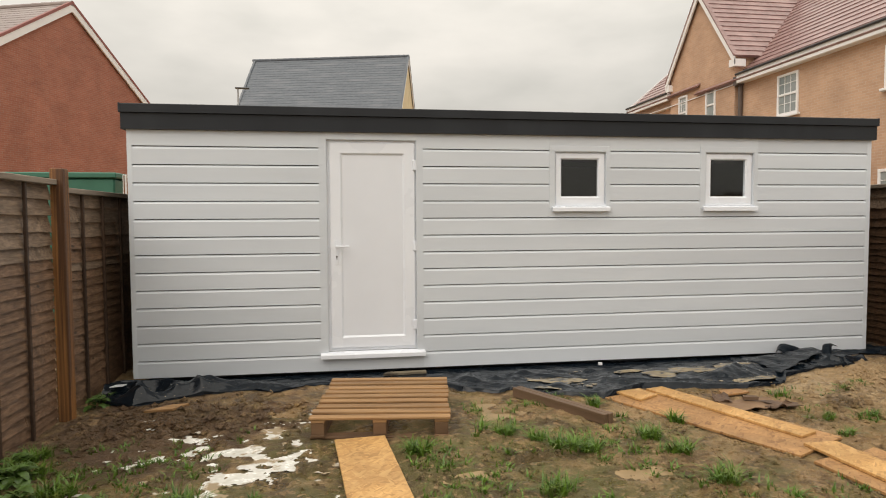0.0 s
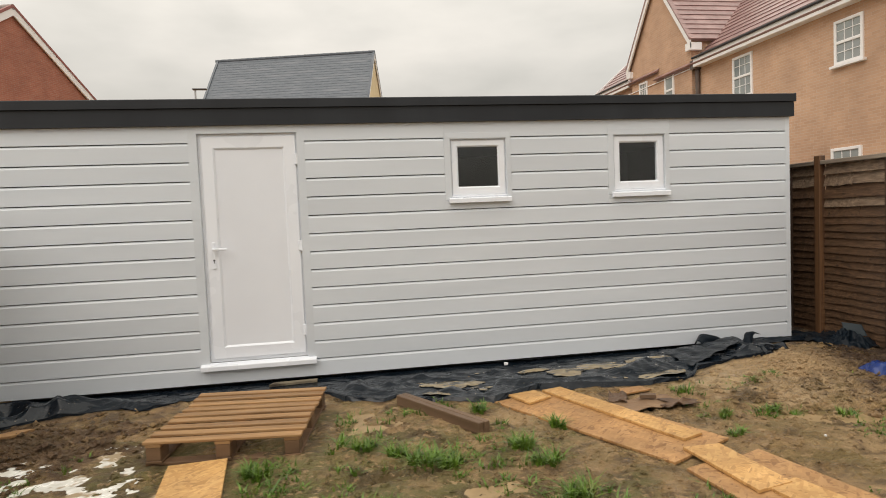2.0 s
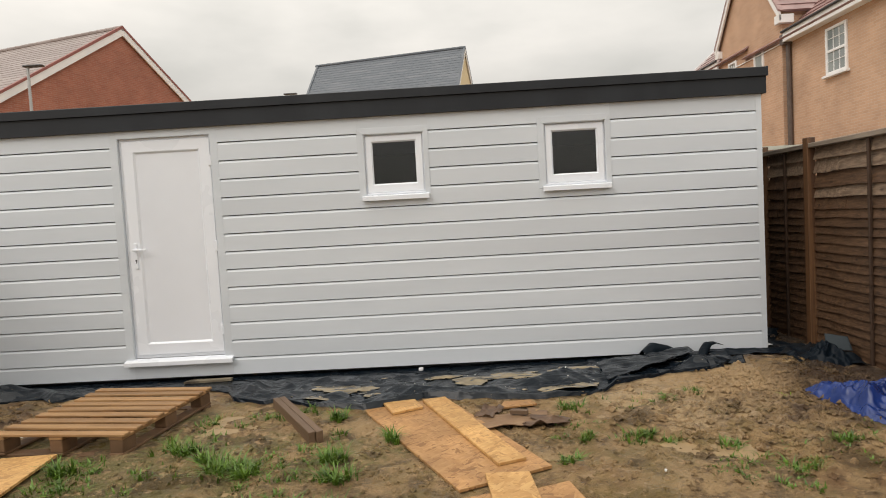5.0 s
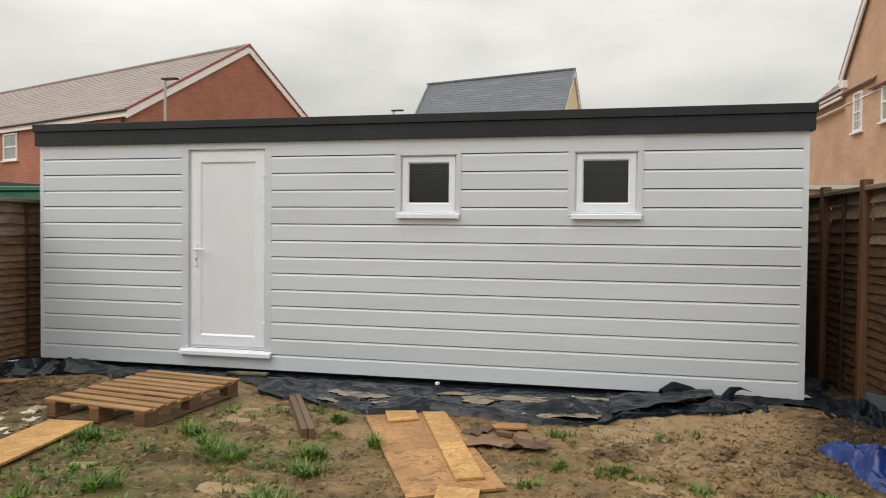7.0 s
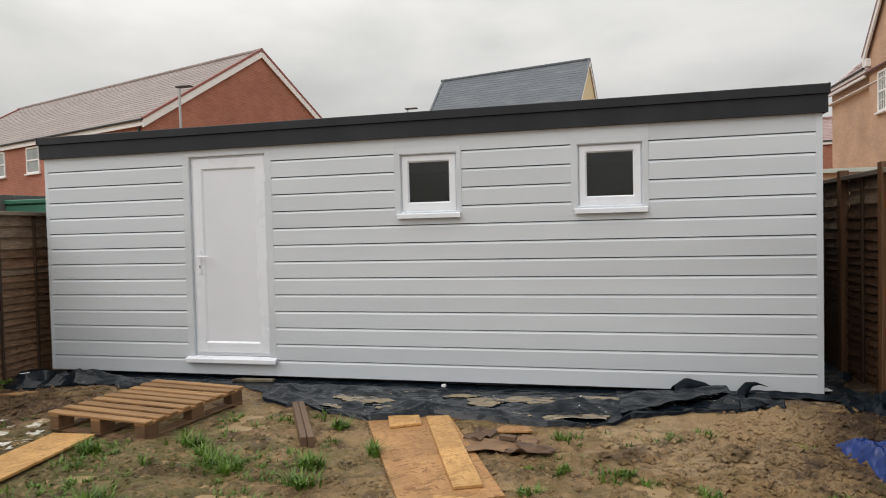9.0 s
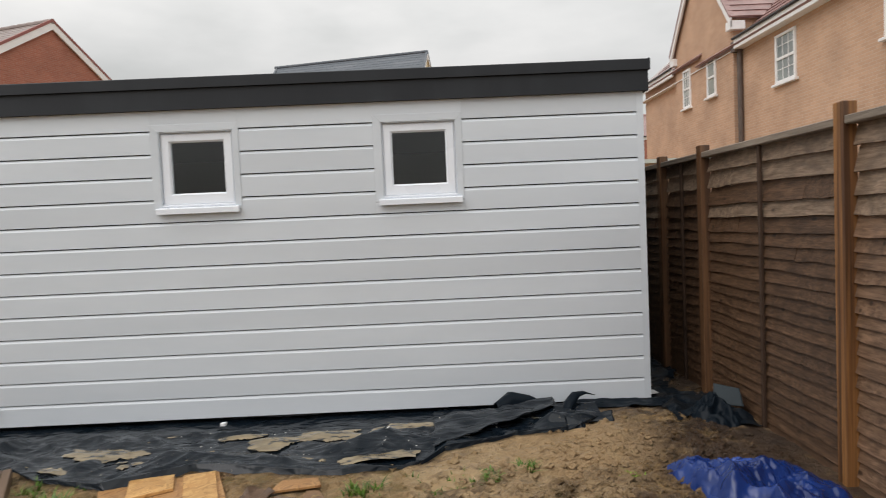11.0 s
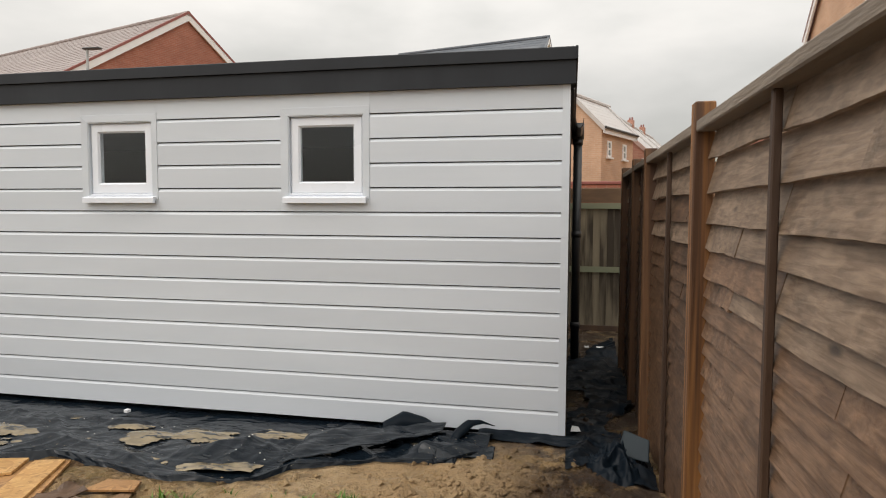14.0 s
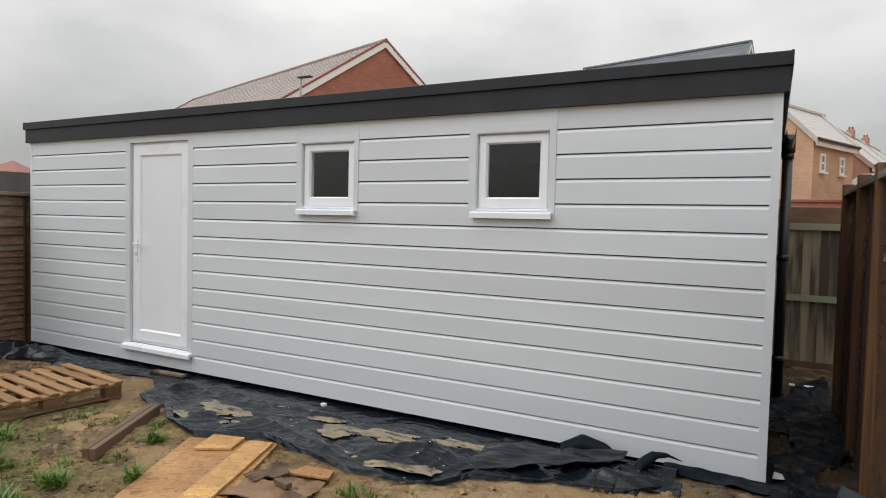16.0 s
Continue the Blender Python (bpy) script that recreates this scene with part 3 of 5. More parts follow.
def gz(x, y):
    """Height of the ground."""
    if not (-4 < x < 8.5 and -1 < y < 11):
        return -0.06
    h = -0.045 + 0.016 * fbm(x * 1.3, y * 1.3, 1.7) + 0.014 * fbm(x * 6, y * 6, 4.1, 4) - 0.014 * max(0.0, 0.35 - abs(noise.noise(Vector((x * 4.2, y * 4.2, 7.7)))) * 2)
    h += 0.012 * abs(noise.noise(Vector((x * 5.5, y * 5.5, 3.1)))) + 0.012 * abs(noise.noise(Vector((x * 12, y * 12, 8.1)))) - 0.008
    h += 0.05 * bump_at(x, y, 5.75, 5.55, 0.7, 0.35) - 0.05 * bump_at(x, y, -2.1, 5.0, 0.6, 1.6) - 0.02 * bump_at(x, y, 1.5, 5.9, 3.5, 0.4)
    clod = bump_at(x, y, -1.1, 4.85, 0.85, 0.5) + bump_at(x, y, 5.7, 4.9, 0.75, 0.75) + 0.4 * bump_at(x, y, 2.9, 4.5, 0.9, 0.5)
    lumps = abs(noise.noise(Vector((x * 9, y * 9, 2.2)))) + 0.6 * abs(noise.noise(Vector((x * 21, y * 21, 5.2))))
    h += 0.055 * min(clod, 1.0) * (lumps - 0.22)
    for cx, cy, r, sx, sy in SILTY:
        b_ = bump_at(x, y, cx, cy, r * sx, r * sy)
        h += b_ * (0.03 * noise.noise(Vector((x * 11, y * 15, 4.4))) - 0.036)
    h += print_at(x, y)
    mz = milk_zone(x, y)
    if on_board(x, y):
        h = min(h, -0.057)
    elif on_pallet(x, y):
        h = min(h, -0.03)
    return h - 0.016 * mz + 0.016 * min(1.0, mz) * noise.noise(Vector((x * 13, y * 16, 6.6)))


# ---- ground ----
def steps(lo, hi, d, far):
    inner = list(np.arange(lo, hi + 1e-6, d))
    out, s = [], d
    p = 0.0
    while p < far:
        s *= 1.45
        p += s
        out.append(p)
    return [lo - q for q in reversed(out)] + inner + [hi + q for q in out]


gx, gy = steps(-2.5, 6.7, 0.026, 900), steps(1.8, 6.2, 0.026, 900)
nx, ny = len(gx), len(gy)
verts = [(x, y, gz(x, y)) for y in gy for x in gx]
faces = [(j * nx + i, j * nx + i + 1, (j + 1) * nx + i + 1, (j + 1) * nx + i) for j in range(ny - 1) for i in range(nx - 1)]
ground = raw("ground", verts, faces, MUD, smooth=True)
tagged(ground, "wet trampled brown mud with thin grass and footprints", "ground", kind="structure")

# ---- garden building ----
X0, X1, YF, YB, ZT = -1.835, 5.985, 6.0, 9.6, 2.36
shed = thing("garden_building", "long flat-roofed garden building with pale grey boards and black roof edge", "garden building")
Z_LINES = [0.164 + 0.1687 * k for k in range(8)] + [1.515 + 0.1725 * k for k in range(5)]
OPEN = [(-0.012, 0.876, 0.19, 2.289), (2.310, 2.872, 1.60, 2.193), (3.988, 4.556, 1.60, 2.200)]


def front_wall():
    """The sheathing behind the boards, with the openings cut through it."""
    xs = sorted({X0 + 0.02, X1 - 0.02, *(o[0] for o in OPEN), *(o[1] for o in OPEN)})
    for a, b in zip(xs, xs[1:]):
        cut = [o for o in OPEN if o[0] <= a + 1e-6 and o[1] >= b - 1e-6]
        spans = [(0.012, cut[0][2]), (cut[0][3], ZT - 0.02)] if cut else [(0.012, ZT - 0.02)]
        for lo, hi in spans:
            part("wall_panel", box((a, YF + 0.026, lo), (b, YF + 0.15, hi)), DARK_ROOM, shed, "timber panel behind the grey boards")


front_wall()
# membrane-dark walls; their colour also holds the shade between shed and fences
for name, lo, hi in (("wall", (X0, YB - 0.12, 0.0), (X1, YB, ZT - 0.02)), ("wall", (X0, YF + 0.155, 0.0), (X0 + 0.12, YB - 0.125, ZT - 0.02)), ("wall", (X1 - 0.12, YF + 0.155, 0.0), (X1, YB - 0.125, ZT - 0.02))):
    part(name, box(lo, hi, 0.004), MEMBRANE, shed, "dark unclad wall, membrane toned with the shade beside the fence")
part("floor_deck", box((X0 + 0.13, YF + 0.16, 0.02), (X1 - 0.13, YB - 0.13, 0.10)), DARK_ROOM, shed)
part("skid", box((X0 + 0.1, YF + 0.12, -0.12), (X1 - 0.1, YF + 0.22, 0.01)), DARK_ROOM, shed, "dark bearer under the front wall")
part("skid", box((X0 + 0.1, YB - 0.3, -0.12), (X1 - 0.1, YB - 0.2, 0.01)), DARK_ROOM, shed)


def board(a, b, lo, hi, chamfer=True):
    """One cladding board, with the upward chamfer at its top that makes the joint."""
    top = [(YF, hi - 0.0285), (YF + 0.012, hi - 0.0075)] if chamfer else [(YF, hi)]
    back = hi - 0.0075 if chamfer else hi
    return prism([(YF, lo), *top, (YF + 0.0245, back), (YF + 0.0245, lo)], a, b)


def row(lo, hi, spans, chamfer=True):
    for a, b in spans:
        part("cladding_board", board(a, b, lo, hi, chamfer), CLAD, shed)


XL, XR = X0 + 0.043, X1 - 0.05
DL, DR, AL, AR, BL, BR = -0.082, 0.942, 2.252, 2.916, 3.928, 4.602
row(0.0, Z_LINES[0], [(XL, DL), (DR, XR)])
for k in range(12):
    spans = [(XL, DL), (DR, XR)] if k < 8 else [(XL, DL), (DR, AL), (AR, BL), (BR, XR)]
    row(Z_LINES[k], Z_LINES[k + 1], spans)
row(Z_LINES[12], ZT, [(XL, DL), (DR, AL), (AR, BL), (BR, XR)], False)


def strip(a, b, lo, hi, label=""):
    part("trim_strip", box((a, YF - 0.0015, lo), (b, YF + 0.0235, hi)), CLAD, shed, label)


strip(X0, XL, 0.0, ZT)
strip(XR, X1, 0.0, ZT)
strip(DL, OPEN[0][0], 0.0, ZT)
strip(OPEN[0][1], DR, 0.0, ZT)
strip(OPEN[0][0], OPEN[0][1], OPEN[0][3], ZT)
strip(OPEN[0][0], OPEN[0][1], 0.0, 0.13)


def window_trim(a, b, lo, hi, l, r):
    """Mitred boards round a window, a little proud of the cladding, with plain filling above and below."""
    top, out, inn = hi + 0.056, YF - 0.005, YF + 0.0235
    for u in (([(l, lo), (a, lo), (a, hi), (l, top)]), ([(b, lo), (r, lo), (r, top), (b, hi)]), ([(l, top), (a, hi), (b, hi), (r, top)])):
        bm = bmesh.new()
        fr, bk = ([bm.verts.new((x, y, z)) for x, z in u] for y in (out, inn))
        bm.faces.new(fr)
        bm.faces.new(bk[::-1])
        for k in range(4):
            bm.faces.new((fr[k], bk[k], bk[(k + 1) % 4], fr[(k + 1) % 4]))
        bmesh.ops.recalc_face_normals(bm, faces=bm.faces)
        bmesh.ops.bevel(bm, geom=bm.edges[:], offset=0.0015, segments=1, affect="EDGES")
        part("trim_strip", bm, CLAD, shed)
    strip(l, r, top + 0.0005, ZT)
    strip(l, r, Z_LINES[8], lo - 0.0005)


window_trim(*OPEN[1], AL, AR)
window_trim(*OPEN[2], BL, BR)
for a, b, lo, hi in OPEN:
    bm = box((a - 0.001, YF + 0.0, lo), (a + 0.006, YF + 0.14, hi))
    box((b - 0.006, YF + 0.0, lo), (b + 0.001, YF + 0.14, hi), bm=bm)
    box((a, YF + 0.0, hi - 0.006), (b, YF + 0.14, hi + 0.001), bm=bm)
    part("reveal", bm, CLAD, shed)


def ring(a, b, lo, hi, w, y0, y1, bev=0.004, wb=None):
    """A rectangular frame with mitred corners, its front edges rounded."""
    wb = w if wb is None else wb
    bm = bmesh.new()
    o = [(a, lo), (b, lo), (b, hi), (a, hi)]
    i = [(a + w, lo + wb), (b - w, lo + wb), (b - w, hi - w), (a + w, hi - w)]
    of, inf, ob_, ib = ([bm.verts.new((x, y, z)) for x, z in loop] for loop, y in ((o, y0), (i, y0), (o, y1), (i, y1)))
    front = []
    for k in range(4):
        n = (k + 1) % 4
        bm.faces.new((of[k], of[n], inf[n], inf[k]))
        bm.faces.new((ob_[k], ib[k], ib[n], ob_[n]))
        bm.faces.new((of[k], ob_[k], ob_[n], of[n]))
        bm.faces.new((inf[k], inf[n], ib[n], ib[k]))
        front += [bm.edges.get((of[k], of[n])), bm.edges.get((inf[k], inf[n]))]
    bmesh.ops.recalc_face_normals(bm, faces=bm.faces)
    bmesh.ops.bevel(bm, geom=front, offset=bev, segments=2, affect="EDGES", profile=0.5)
    return bm


def bead(a, b, lo, hi, w, y0, y1):
    """A sloping glazing bead: four wedges that fall from the frame to the pane."""
    bm = bmesh.new()
    o = [(a, lo), (b, lo), (b, hi), (a, hi)]
    i = [(a + w, lo + w), (b - w, lo + w), (b - w, hi - w), (a + w, hi - w)]
    ov = [bm.verts.new((x, y0, z)) for x, z in o]
    iv = [bm.verts.new((x, y1, z)) for x, z in i]
    for k in range(4):
        bm.faces.new((ov[k], ov[(k + 1) % 4], iv[(k + 1) % 4], iv[k]))
    bmesh.ops.recalc_face_normals(bm, faces=bm.faces)
    bmesh.ops.solidify(bm, geom=bm.faces[:], thickness=-0.004)
    return bm


def build_door():
    door = new("door")
    door.parent = shed
    tagged(door, "closed white plastic door with a flat panel")
    y = YF + 0.028
    part("door_frame", ring(-0.006, 0.870, 0.19, 2.283, 0.030, y + 0.006, y + 0.07), UPVC, door)
    part("door_leaf", ring(0.022, 0.858, 0.222, 2.258, 0.104, y - 0.008, y + 0.055, 0.005), UPVC, door)
    part("panel_bead", bead(0.125, 0.755, 0.325, 2.155, 0.018, y - 0.009, y + 0.006), UPVC, door)
    part("door_panel", box((0.12, y + 0.006, 0.318), (0.76, y + 0.03, 2.16)), UPVC_PANEL, door, "flat pale grey-white panel")
    sill = prism([(YF - 0.052, 0.128), (YF - 0.052, 0.165), (YF - 0.048, 0.171), (YF + 0.02, 0.189), (YF + 0.1, 0.189), (YF + 0.1, 0.15), (YF - 0.03, 0.15), (YF - 0.03, 0.128)], -0.085, 0.952)
    part("sill", sill, UPVC, door)
    h = new("handle")
    h.parent = door
    h["label"] = "white lever handle on a long backplate"
    bm = box((0.068, y - 0.018, 1.055), (0.097, y - 0.008, 1.30), 0.004, segments=2)
    part("backplate", bm, UPVC, h)
    bm = rod((0.082, y - 0.016, 1.235), (0.082, y - 0.055, 1.235), 0.010)
    box((0.074, y - 0.064, 1.224), (0.205, y - 0.048, 1.246), 0.006, bm, segments=2)
    part("lever", bm, UPVC, h)
    bm = rod((0.082, y - 0.0175, 1.135), (0.082, y - 0.0205, 1.135), 0.009)
    box((0.0785, y - 0.0205, 1.108), (0.0855, y - 0.0175, 1.134), bm=bm)
    part("keyhole", bm, LAMP_DARK, h, "dark key cylinder")
    for z in (2.04, 1.235, 0.44):
        bm = box((0.838, y - 0.020, z - 0.05), (0.874, y - 0.007, z + 0.05), 0.004)
        rod((0.868, y - 0.022, z - 0.048), (0.868, y - 0.022, z + 0.048), 0.010, 10, bm)
        part("hinge", bm, UPVC, door)


build_door()


def build_window(a, b, lo, hi):
    win = new("window")
    win.parent = shed
    tagged(win, "small square white plastic window with dark glass")
    y = YF + 0.030
    part("window_frame", ring(a + 0.004, b - 0.004, lo, hi - 0.004, 0.030, y, y + 0.06, wb=0.05), UPVC, win)
    part("sash", ring(a + 0.015, b - 0.016, lo + 0.046, hi - 0.014, 0.058, y - 0.012, y + 0.05, 0.006, wb=0.074), UPVC, win)
    part("glazing_bead", bead(a + 0.068, b - 0.069, lo + 0.116, hi - 0.067, 0.014, y - 0.013, y + 0.004), UPVC, win)
    p = part("pane", box((a + 0.07, y + 0.006, lo + 0.118), (b - 0.07, y + 0.012, hi - 0.07)), GLASS, win, "clear glass, dark room behind")
    p.visible_shadow = False
    sill = prism([(YF - 0.045, lo - 0.026), (YF - 0.045, lo + 0.012), (YF - 0.041, lo + 0.017), (YF + 0.031, lo + 0.030), (YF + 0.031, lo), (YF - 0.02, lo), (YF - 0.02, lo - 0.026)], a - 0.030, b + 0.030)
    part("sill", sill, UPVC, win)
    part("sill_upstand", box((a + 0.002, YF + 0.006, lo + 0.027), (b - 0.002, y + 0.001, lo + 0.045), 0.004), UPVC, win)


build_window(*OPEN[1])
build_window(*OPEN[2])

FX0, FX1 = -1.885, 6.03
fascia = prism([(YF - 0.035, 2.352), (YF - 0.035, 2.50), (YF - 0.055, 2.505), (YF - 0.055, 2.580), (YF - 0.048, 2.586), (YF + 0.10, 2.586), (YF + 0.10, 2.352)], FX0 + 0.012, FX1 - 0.012)
part("fascia", fascia, RUBBER, shed, "black rubber-faced fascia with a lipped top edge")
part("roof", box((FX0 + 0.02, YF + 0.102, 2.336), (FX1 - 0.02, YB + 0.05, 2.56), 0.003), RUBBER, shed, "flat black roof")
for s, x in ((-1, FX0), (1, FX1)):
    a, b = (x, x + 0.018) if s < 0 else (x - 0.018, x)
    bm = box((a, YF - 0.058, 2.503), (b, YB + 0.05, 2.589), 0.004)
    box((a + (0.012 if s < 0 else 0.0), YF - 0.03, 2.352), (b - (0.0 if s < 0 else 0.012), YB + 0.05, 2.503), 0.002, bm)
    part("side_fascia", bm, RUBBER, shed)
gut = prism([(6.024, 2.36), (6.030, 2.30), (6.050, 2.275), (6.078, 2.275), (6.096, 2.30), (6.10, 2.36), (6.094, 2.36), (6.088, 2.305), (6.074, 2.283), (6.053, 2.283), (6.036, 2.305), (6.030, 2.36)], 7.6, YB + 0.02, "y")
part("gutter", gut, PLASTIC_BLACK, shed, "black plastic rain gutter")
bm = rod((6.055, 8.4, -0.03), (6.055, 8.4, 2.28), 0.044, 16)
for z in (0.3, 1.25, 2.2):
    rod((6.055, 8.4, z), (6.055, 8.4, z + 0.06), 0.052, 16, bm)
rod((6.055, 8.4, 2.26), (6.055, 8.4, 2.42), 0.062, 16, bm)
part("downpipe", bm, PLASTIC_BLACK, shed, "black plastic downpipe", True)

# ---- fences ----
LAPS = []
for v in range(16):
    rnd = random.Random(40 + v)
    L, n = 0.9, 14
    vs = []
    for i in range(n + 1):
        s = i / n * L
        edge = 0.013 * noise.noise(Vector((s * 3.1, v * 7.3, 0))) + 0.005 * noise.noise(Vector((s * 9, v * 3.3, 5)))
        thick = 0.015 + 0.004 * noise.noise(Vector((s * 4, v * 5.1, 2)))
        vs += [(s, 0.0015, edge), (s, thick, edge - 0.0005), (s, thick * 0.6, 0.145), (s, -0.002, 0.145), (s, 0.0, edge + 0.002)]
    fs = []
    for i in range(n):
        o = i * 5
        for k in range(5):
            fs.append((o + k, o + (k + 1) % 5, o + 5 + (k + 1) % 5, o + 5 + k))
    fs += [(4, 3, 2, 1, 0), (n * 5, n * 5 + 1, n * 5 + 2, n * 5 + 3, n * 5 + 4)]
    me = bpy.data.meshes.new("lap_board")
    me.from_pydata(vs, [], fs)
    me.materials.append(LAP_GREY if v < 4 else LAP if v < 12 else LAP_BROWN)
    LAPS.append(me)
POST_ME = {}
for key, mat_, hw in (("light", POST, 0.04), ("dark", POST_DARK, 0.04), ("stout", POST, 0.05)):
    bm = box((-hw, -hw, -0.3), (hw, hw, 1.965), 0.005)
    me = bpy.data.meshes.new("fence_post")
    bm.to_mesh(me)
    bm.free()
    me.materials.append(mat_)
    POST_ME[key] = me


def fence_post(fence, x, y, z, key, top=0.0, label=""):
    ob = new("post", POST_ME[key])
    ob.parent, ob.location = fence, (x, y, z + top)
    ob["label"] = label


def lap_panel(fence, x, y0, y1, top, side, seed, battens=(0.5,), grey=3, low=(4, 12)):
    """A waney-lap panel that runs along y; side +1 shows its battens towards +x."""
    m = Matrix.Translation((x, y0, top)) @ (pose(0, 0, 0, 0, 0, 90) if side < 0 else pose(0, y1 - y0, 0, 0, 0, -90))
    p = new("panel")
    p.parent, p.matrix_basis = fence, m
    W, rnd = y1 - y0, random.Random(seed)
    rows = 22
    for r in range(rows):
        z = -0.030 - min(r + 1, 3) * 0.128 - min(max(0, r - 2), 2) * 0.105 - max(0, r - 4) * 0.079
        cut = [0.0, W * rnd.choice((0.24, 0.27, 0.5, 0.5, 0.73, 0.76)) + rnd.uniform(-0.03, 0.03), W]
        for u, v in zip(cut, cut[1:]):
            me = LAPS[rnd.randrange(0, 4) if r < grey + rnd.randrange(grey + 1) else rnd.randrange(*low)]
            lean = 12.2 + rnd.uniform(-0.6, 0.8)
            shared("lap_board", me, p, Matrix.Translation((u + 0.001, -0.012 - 0.005 * rnd.random(), z)) @ Matrix.Rotation(radians(lean), 4, "X") @ Matrix.Rotation(radians(rnd.uniform(-0.4, 0.4)), 4, "Y") @ Matrix.Diagonal(((v - u) / 0.9 * 0.998, 1, 1, 1)))
    for f in battens:
        part("batten", box((W * f - 0.014, 0.0, -1.96), (W * f + 0.014, 0.024, -0.045), 0.004), BATTEN, p)
    part("cap_rail", box((0.0, -0.03, -0.045), (W, 0.045, 0.0), 0.005), LAPTOP, p)
    return p


RX, LX = 6.52, -2.09
EAST = thing("fence", "long brown waney-lap timber fence with sawn posts", "fence", group="garden fences")
WEST = thing("fence", "dark brown waney-lap timber fence beside the building", "fence", group="garden fences")
ry = [8.15, 7.08, 6.20, 4.49, 2.62, 0.83, -1.02, -2.87]
for i, y in enumerate(ry):
    fence_post(EAST, RX, y, 0.0, "light" if i == 3 else "dark", -0.02 if i != 3 else 0.0, "orange-brown sawn timber fence post" if i == 3 else "dark timber fence post")
for i, (b, a) in enumerate(zip(ry, ry[1:])):
    lap_panel(EAST, RX + 0.01, a + 0.042, b - 0.042, 1.888, -1, 10 + i, grey=3 if i > 2 else 2, low=(12, 16) if i > 2 else (4, 12))
ly = [10.7, 8.85, 7.0, 5.14, 3.30, 1.45, -0.40, -2.25]
for i, y in enumerate(ly):
    fence_post(WEST, LX + (0.03 if i == 3 else 0.0), y, -0.05, "stout" if i == 3 else "dark", 0.0, "orange-brown sawn timber fence post" if i == 3 else "dark timber fence post")
for i, (b, a) in enumerate(zip(ly, ly[1:])):
    lap_panel(WEST, LX - 0.01, a + 0.042, b - 0.042, 1.775 if i < 3 else 1.83, 1, 30 + i, (0.25, 0.5, 0.75), 3, (12, 16))


def close_board_fence():
    f = thing("rear_fence", "pale weathered upright-board fence with rails across the back passage", "fence", pose(5.2, 10.1, 0))
    rnd = random.Random(5)
    x = 0.0
    while x < 2.38:
        w = 0.098
        bm = prism([(0, 0.0), (w, 0.006), (w, 0.022), (0, 0.012)], 0.0, 1.60 + rnd.uniform(-0.004, 0.004), "z")
        part("fence_board", bm, CLOSE, f).location = (x, 0.02, 0.0)
        x += w - 0.008
    for z in (1.55, 0.725):
        part("rail", prism([(-0.03, z), (-0.03, z + 0.075), (0.02, z + 0.05), (0.02, z - 0.005)], 0.0, 2.4), RAIL_GREEN, f)
    part("capping_board", box((0, 0.012, 1.63), (2.4, 0.03, 1.815), 0.003), PALLET_DARK, f, "brown board along the top")
    part("gravel_board", box((0, 0.0, -0.1), (2.4, 0.03, 0.02), 0.003), BATTEN, f)


close_board_fence()

# ---- houses ----


def roof_slope(name, ho, mat_, L, w, e, h, sgn, course=0.33, over=0.18, verge=0.1, thick=0.03, m=Matrix()):
    """One slope of tiled courses, stepped, from the eaves up to the ridge; ridge along x."""
    run = math.hypot(w + over, h * (w + over) / w)
    n = max(3, round(run / course))
    t = Vector((0, -sgn * w, h)).normalized()
    nrm = Vector((0, sgn * h, w)).normalized()
    base = Vector((0, sgn * (w + over), e - h * over / w))
    p, q = base - nrm * 0.04, base + t * run - nrm * 0.04
    bm = prism([(p.y, p.z), (q.y, q.z), (q.y, q.z + 0.03), (p.y, p.z + 0.03)], 0.0, L)
    bmesh.ops.transform(bm, matrix=m, verts=bm.verts)
    roof = part(name, bm, mat_, ho)
    for i in range(n):
        a, b = base + t * (run * i / n), base + t * (run * (i + 1.08) / n if i < n - 1 else run)
        ring_ = []
        for p, k in ((a, thick * 1.9), (b, thick), (b, 0.0), (a, 0.0)):
            q = p + nrm * k
            ring_.append((q.y, q.z))
        bm = prism(ring_, -verge, L + verge, "x")
        bmesh.ops.transform(bm, matrix=m, verts=bm.verts)
        part("tile_course", bm, mat_, roof)


def house_window(parent, at, turn, w, h, bars=True, label="white-framed window"):
    """A casement in a wall: its own x along the wall, its front towards -y."""
    win = new("window")
    win.parent = parent
    win.matrix_basis = Matrix.Translation(at) @ Matrix.Rotation(turn, 4, "Z")
    win["label"] = label
    part("window_frame", ring(-w / 2, w / 2, 0.0, h, 0.075, -0.05, 0.05, 0.008), WHITE_TRIM, win)
    part("pane", box((-w / 2 + 0.07, -0.015, 0.07), (w / 2 - 0.07, -0.005, h - 0.07)), DARK_PANE, win)
    bm = box((-w / 2 + 0.07, -0.045, h * 0.5 - 0.035), (w / 2 - 0.07, -0.012, h * 0.5 + 0.035), 0.006)
    if bars:
        for fx in (0.36, 0.64):
            box((-w / 2 + fx * w - 0.008, -0.03, 0.07), (-w / 2 + fx * w + 0.008, -0.012, h - 0.07), bm=bm)
        for fz in (0.28, 0.76):
            box((-w / 2 + 0.07, -0.031, fz * h - 0.008), (w / 2 - 0.07, -0.013, fz * h + 0.008), bm=bm)
    part("glazing_bar", bm, WHITE_TRIM, win)
    part("sill", box((-w / 2 - 0.08, -0.12, -0.07), (w / 2 + 0.08, 0.0, 0.0), 0.01), WHITE_TRIM, win)


